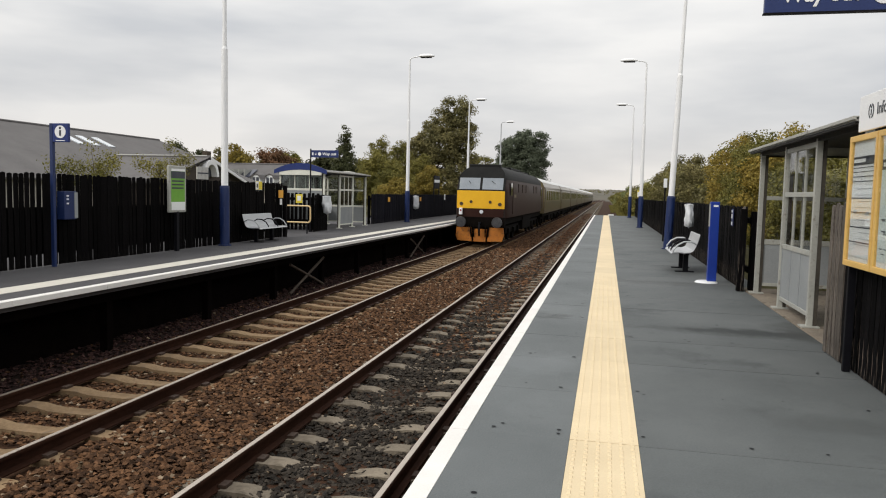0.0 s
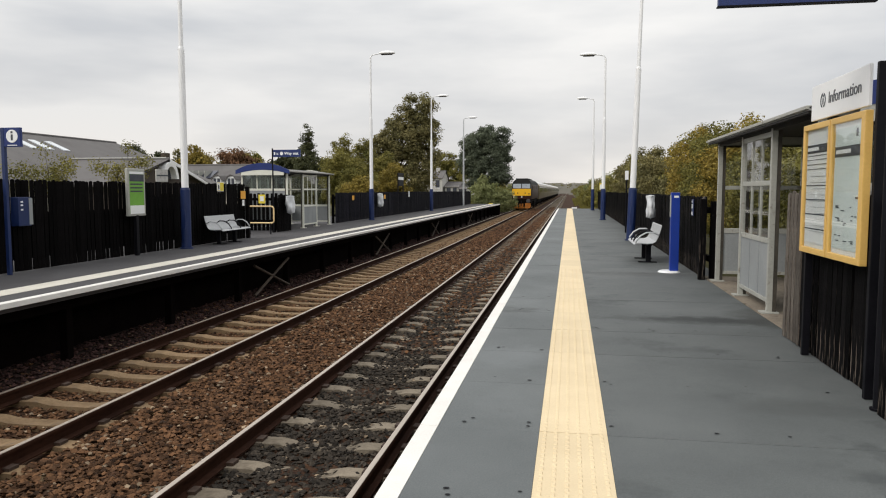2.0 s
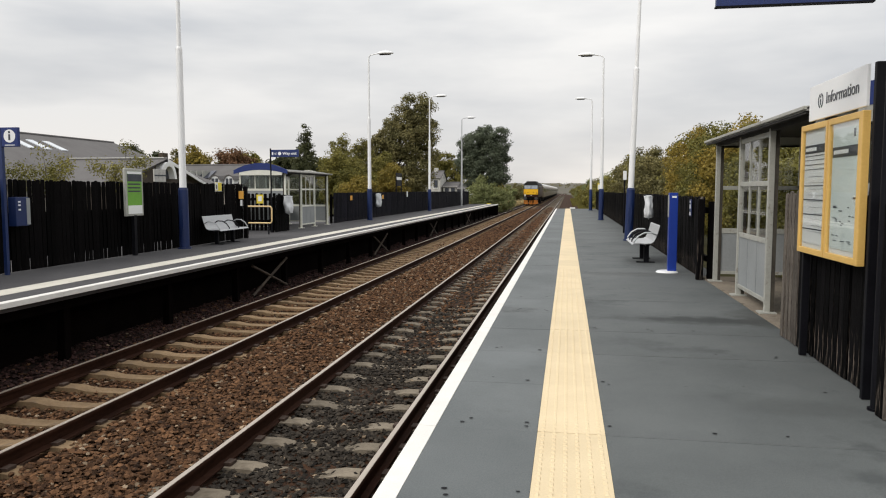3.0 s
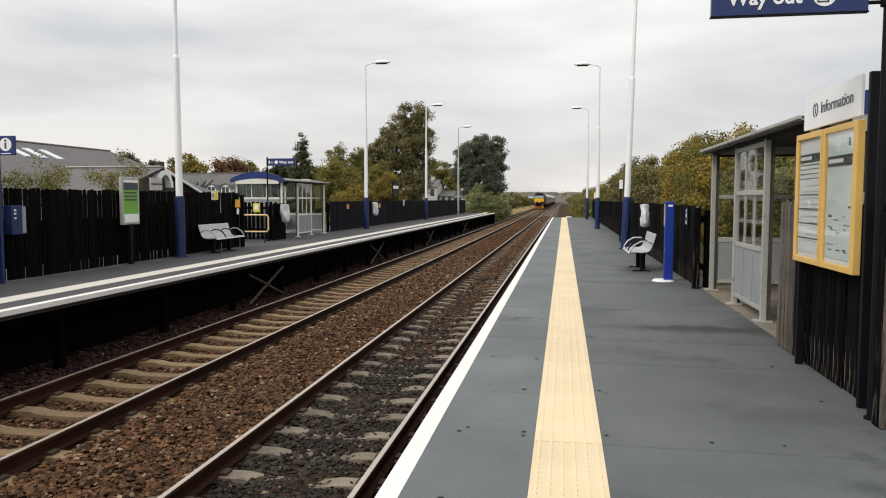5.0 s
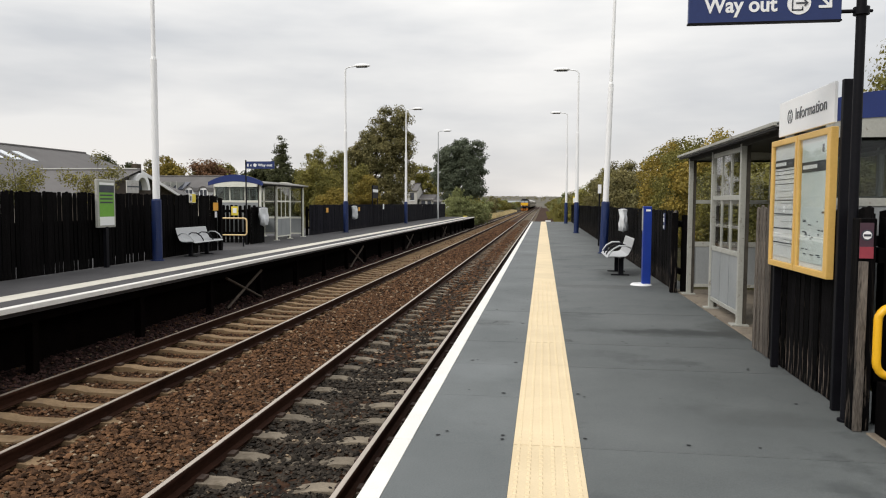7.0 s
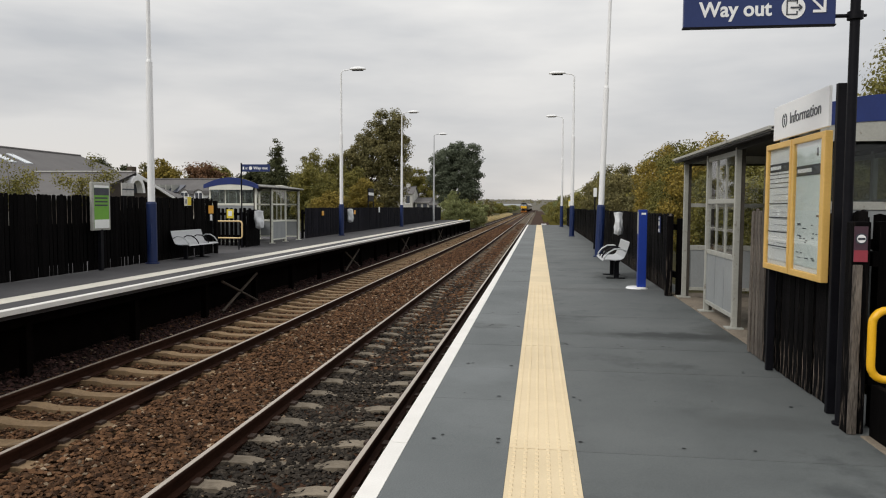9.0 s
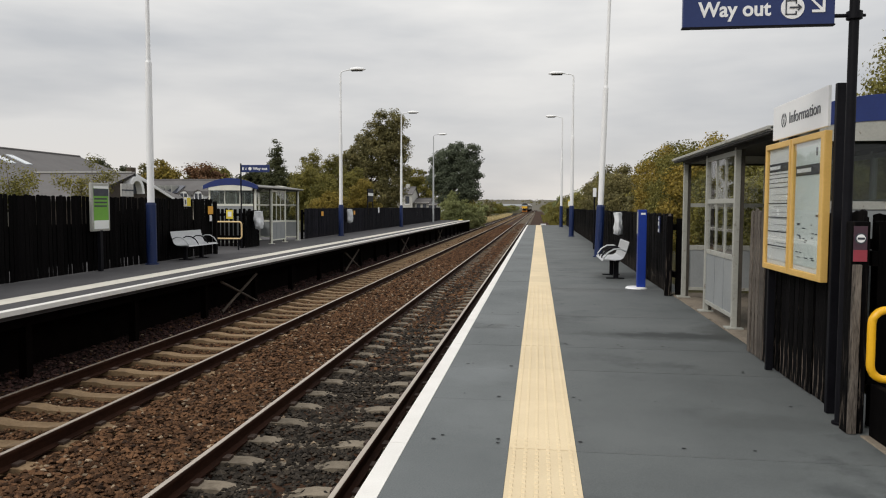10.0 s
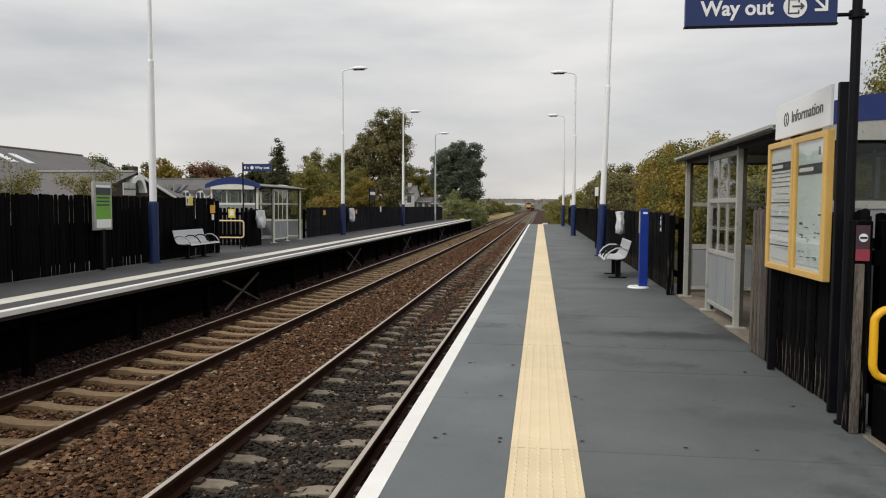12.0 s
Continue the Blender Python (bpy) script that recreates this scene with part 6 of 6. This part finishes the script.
def grass_tufts(name, spans, material, label, seed):
    rng = np.random.default_rng(seed)
    v, f = [], []
    for x0, x1, y0, y1, count, h in spans:
        for k in range(count):
            x, y = rng.uniform(x0, x1), rng.uniform(y0, y1)
            z = ground_height(x, y) - 0.02
            for j in range(4):
                a, l, n = rng.uniform(0, 6.28), h * rng.uniform(0.6, 1.3), len(v)
                w, lean = 0.02 + 0.02 * h, rng.uniform(0.1, 0.5) * l
                v += [(x - w * math.sin(a), y + w * math.cos(a), z), (x + w * math.sin(a), y - w * math.cos(a), z), (x + lean * math.cos(a), y + lean * math.sin(a), z + l)]
                f.append((n, n + 1, n + 2))
    tagged(mesh_object(name, soup(name, v, f), material), label, "grass", kind="stuff")


grass_tufts("straw_grass", [(-10.0, -8.3, 92, 140, 3600, 0.75), (-9.8, -8.2, 140, 230, 2200, 0.7), (-9.5, -8.3, 80, 86, 200, 0.4)], F_STRAW, "pale straw-coloured dry grass beside the far track", 6)
grass_tufts("rough_grass", [(1.6, 4.5, 61, 120, 1900, 0.45), (0.8, 5.0, 120, 220, 1500, 0.5), (-13, -9.5, 79, 92, 700, 0.5)], F_OLIVE, "rough green grass beside the line", 7)

# ---- buildings beyond the opposite platform ----


def gable_block(t, x0, x1, y0, y1, base, eave, ridge, along, overhang=0.35, hip=0.0, roof_mat=None, wall_mat=None):
    """A walled block with a pitched roof, as parts of the thing t. along: the ridge's axis."""
    wall = part("wall", box(x0, x1, y0, y1, base, eave), wall_mat or M_WALL_STONE, t, "pale rendered wall")
    xm, ym, o = (x0 + x1) / 2, (y0 + y1) / 2, overhang
    if along == "y":
        low = [(x0 - o, y0 - o), (x1 + o, y0 - o), (x1 + o, y1 + o), (x0 - o, y1 + o)]
        tops = [(xm, y0 - o + hip), (xm, y1 + o - hip)]
        fs = [(1, 2, 5, 4), (3, 0, 4, 5), (0, 1, 4), (2, 3, 5)]
    else:
        low = [(x0 - o, y0 - o), (x1 + o, y0 - o), (x1 + o, y1 + o), (x0 - o, y1 + o)]
        tops = [(x0 - o + hip, ym), (x1 + o - hip, ym)]
        fs = [(0, 1, 5, 4), (2, 3, 4, 5), (1, 2, 5), (3, 0, 4)]
    if hip == 0.0:
        fs = fs[:2]
    z = eave - 0.1
    v = [(x, y, z) for x, y in low] + [(x, y, ridge) for x, y in tops]
    v += [(x, y, q - 0.12) for x, y, q in v]
    fs2 = fs + [tuple(i + 6 for i in reversed(f)) for f in fs] + ([(0, 6, 7, 1), (1, 7, 8, 2), (2, 8, 9, 3), (3, 9, 6, 0)] if hip else [(0, 6, 7, 1), (2, 8, 9, 3)] if along == "x" else [(1, 7, 8, 2), (3, 9, 6, 0)])
    roof = part("roof", soup("roof", v, fs2), roof_mat or M_SLATE, t, "grey slate roof")
    if hip == 0.0:
        q, top = 0.06, ridge - 0.22
        if along == "x":
            for x in (x0 + q, x1 - q):
                part("gable_wall", soup("gable_wall", [(x - q, y0, eave - 0.02), (x - q, y1, eave - 0.02), (x - q, ym, top), (x + q, y0, eave - 0.02), (x + q, y1, eave - 0.02), (x + q, ym, top)], [(0, 1, 2), (5, 4, 3), (0, 2, 5, 3), (1, 4, 5, 2)]), wall_mat or M_WALL_STONE, wall)
        else:
            for y in (y0 + q, y1 - q):
                part("gable_wall", soup("gable_wall", [(x0, y - q, eave - 0.02), (x1, y - q, eave - 0.02), (xm, y - q, top), (x0, y + q, eave - 0.02), (x1, y + q, eave - 0.02), (xm, y + q, top)], [(0, 1, 2), (5, 4, 3), (0, 2, 5, 3), (1, 4, 5, 2)]), wall_mat or M_WALL_STONE, wall)
    a, b = [Vector((*p, ridge + 0.02)) for p in tops]
    part("ridge_tiles", rod(a, b, 0.09, 0.09, 6), roof_mat or M_SLATE, roof)
    return roof, wall


def house(name, label, x, y, group=""):
    return thing(name, pose(x, y, 0), label, "building", group)


t = house("school_building", "large low building with a long grey slate roof and rooflights", 0, 0)
main_roof, w = gable_block(t, -46.9, -30.5, 22.0, 60.2, -0.4, 1.9, 5.55, "y", 0.5, 3.2, None, M_WALL_STONE)
wing_roof, w = gable_block(t, -38.0, -27.4, 40.3, 51.7, -0.4, 1.9, 3.60, "x", 0.45, 0.0, None, M_BRICK)
part("ridge_capping", rod((-37.5, 46.0, 3.66), (-27.2, 46.0, 3.66), 0.07, 0.07, 6), M_FRAME, wing_roof, "pale ridge capping")
for y in (44.2, 45.75, 47.4):
    xr, xe, zr, ze = -38.7, -31.9, 5.55, 2.6
    a, b = Vector((xr + (xe - xr) * 0.20, y, zr + (ze - zr) * 0.20)), Vector((xr + (xe - xr) * 0.43, y, zr + (ze - zr) * 0.43))
    bm = bmesh.new()
    box(-(b - a).length / 2, (b - a).length / 2, -0.33, 0.33, 0.0, 0.07, 0.01, bm)
    bm.transform(Matrix.Translation((a + b) / 2) @ Matrix.Rotation(math.atan2(zr - ze, xe - xr), 4, "Y"))
    part("rooflight", bm, M_SKYLIGHT, main_roof, "pale rooflight")
# arched white gable trim and chimney on the wing
def pointed_arch(w, h, n=8):
    """Half width w, height h, from the right foot over the point to the left foot."""
    right = [(w * math.cos(a) ** 0.8, h * math.sin(a) ** 1.25) for a in [math.pi / 2 * k / n for k in range(n + 1)]]
    return right + [(-x, z) for x, z in reversed(right[:-1])]


outer, inner = pointed_arch(0.95, 1.15), pointed_arch(0.66, 0.84)
hood = part("gable_hood", prism(outer + inner[::-1], -0.55, 0.05), M_WHITE, w, "white pointed arch hood")
hood.matrix_basis = Matrix.Translation((-27.38, 46, 2.25)) @ pose(0, 0, 0, 0, 0, 90)
for side in (1,):
    board = prism([(0, 3.58), (side * 6.1, 1.72), (side * 6.1, 1.52), (0, 3.36)], -0.06, 0.02)
    part("bargeboard", board, M_WHITE, w, "white bargeboard").matrix_basis = Matrix.Translation((-26.9, 46, 0)) @ pose(0, 0, 0, 0, 0, 90)
part("arched_window", prism(pointed_arch(0.655, 0.835), -0.12, 0.02), M_INK, w, "dark arched opening").matrix_basis = Matrix.Translation((-27.38, 46, 2.25)) @ pose(0, 0, 0, 0, 0, 90)
part("chimney", box(-29.0, -28.6, 48.3, 48.9, 2.6, 4.15, 0.03), M_BARK, wing_roof, "dark brick chimney")

t = house("hanging_sign_board", "pale two-panel board on a post beyond the fence", -12.35, 20.6)
part("post", box(-0.16, -0.06, -0.05, 0.05, -0.4, 2.1), M_BLACK, t)
part("board", box(-0.02, 0.02, -0.32, 0.32, 1.74, 2.12, 0.004), M_RENDER, t)
part("print_band", box(0.021, 0.026, -0.31, 0.31, 1.91, 1.95), M_INK, t)

t = house("house", "slate-roofed house with white dormers and solar panels", 0, 0, "houses beyond the far platform")
r, w = gable_block(t, -42.5, -31.2, 66.0, 75.0, -0.4, 2.0, 4.05, "x", 0.4)
slope = math.atan2(4.05 - 1.9, 4.9)
for k in range(4):
    bm = bmesh.new()
    box(-0.28, 0.28, -0.95, 0.95, 0.03, 0.08, 0.01, bm)
    bm.transform(Matrix.Translation((-37.2 + 0.64 * k, 68.0, 1.9 + (68.0 - 65.6) * math.tan(slope) + 0.05)) @ Matrix.Rotation(slope, 4, "X"))
    part("solar_panel", bm, M_SOLAR, r, "dark solar panel")
    part("panel_frame", box(-37.55 + 0.64 * k, -37.49 + 0.64 * k, 67.1, 68.9, 2.45, 3.42), M_FRAME, r)
for x in (-33.4, -31.95):
    d = part("dormer", prism([(x - 0.45, 1.5), (x + 0.45, 1.5), (x + 0.45, 2.5), (x + 0.3, 2.75), (x, 2.86), (x - 0.3, 2.75), (x - 0.45, 2.5)], 65.3, 69.0), M_WHITE, r, "white arched dormer")
    part("dormer_roof", prism([(x - 0.58, 2.45), (x - 0.38, 2.83), (x, 2.99), (x + 0.38, 2.83), (x + 0.58, 2.45), (x + 0.48, 2.45), (x + 0.3, 2.77), (x, 2.89), (x - 0.3, 2.77), (x - 0.48, 2.45)], 65.2, 69.0), M_SLATE, d, "slate dormer roof")
    for q in (-0.19, 0.19):
        part("window", box(x + q - 0.14, x + q + 0.14, 65.27, 65.32, 1.75, 2.6), M_INK, d, "dark window")

for k, (x, y, w_, h) in enumerate(((-21.6, 118.0, 1.9, 4.7), (-19.2, 119.0, 2.3, 2.8), (-17.3, 118.5, 1.3, 2.4))):
    t = house("house", "tall pale rendered house seen between the trees" if k == 0 else "low pale outbuilding seen between the trees", 0, 0, "houses beyond the far platform")
    r, w = gable_block(t, x - w_ / 2, x + w_ / 2, y, y + 6, -0.5, h * 0.76, h, "x", 0.2, 0.0, None, M_RENDER)
    for q in ((-0.22, 0.22) if k else (0.1,)):
        win = part("window", box(x + q * w_ - 0.32, x + q * w_ + 0.32, y - 0.06, y + 0.04, h * 0.40, h * 0.66), M_INK, w, "dark window")
        part("sill", box(x + q * w_ - 0.4, x + q * w_ + 0.4, y - 0.12, y, h * 0.37, h * 0.40), M_WHITE, win)
    if k == 0:
        part("chimney", box(x - 0.5, x + 0.1, y + 2.5, y + 3.2, h - 0.4, h + 0.5), M_RENDER, r)
t = thing("garden_tank", pose(-15.75, 118, 0), "small white upright tank beyond the far fence", "tank")
bm = rod((0, 0, -0.4), (0, 0, 1.75), 0.42, 0.42, 16)
rod((0, 0, 1.75), (0, 0, 2.1), 0.42, 0.12, 16, bm)
part("body", bm, M_WHITE, t)

# far pale shed and white posts by the line
t = house("shed", "long pale shed far along the railway", 0, 0)
gable_block(t, -34, -14, 640, 652, -1.2, 2.4, 3.6, "x", 0.3, 0.0, M_PANEL, M_WALL_STONE)
for x, y, h in ((-8.6, 80.5, 1.35), (0.45, 66.0, 1.25)):
    t = thing("lineside_marker", pose(x, y, ground_height(x, y)), "small pale lineside marker post with a board", "marker post", "lineside markers")
    part("post", box(-0.07, 0.07, -0.07, 0.07, 0, h * 0.8), M_WHITE, t)
    part("board", box(-0.24, 0.24, -0.03, 0.03, h * 0.5, h, 0.02), M_SIGN_YELLOW if x < 0 else M_WHITE, t)
    part("foot", box(-0.3, 0.3, -0.3, 0.3, 0, 0.12), M_CONCRETE, t)


def motions():
    times = [0.0, 0.1, 0.5] + [0.5 * k for k in range(2, 24)] + [11.9, 12.0]
    for vehicle, behind in [(loco, 0.0)] + [(c, 19.9 + 20.4 * k) for k, c in enumerate(coaches)]:
        walk(vehicle, [(s, pose(FAR_TRACK, TRAIN_START + behind + TRAIN_SPEED * s, TRACK_Z)) for s in times])


motions()
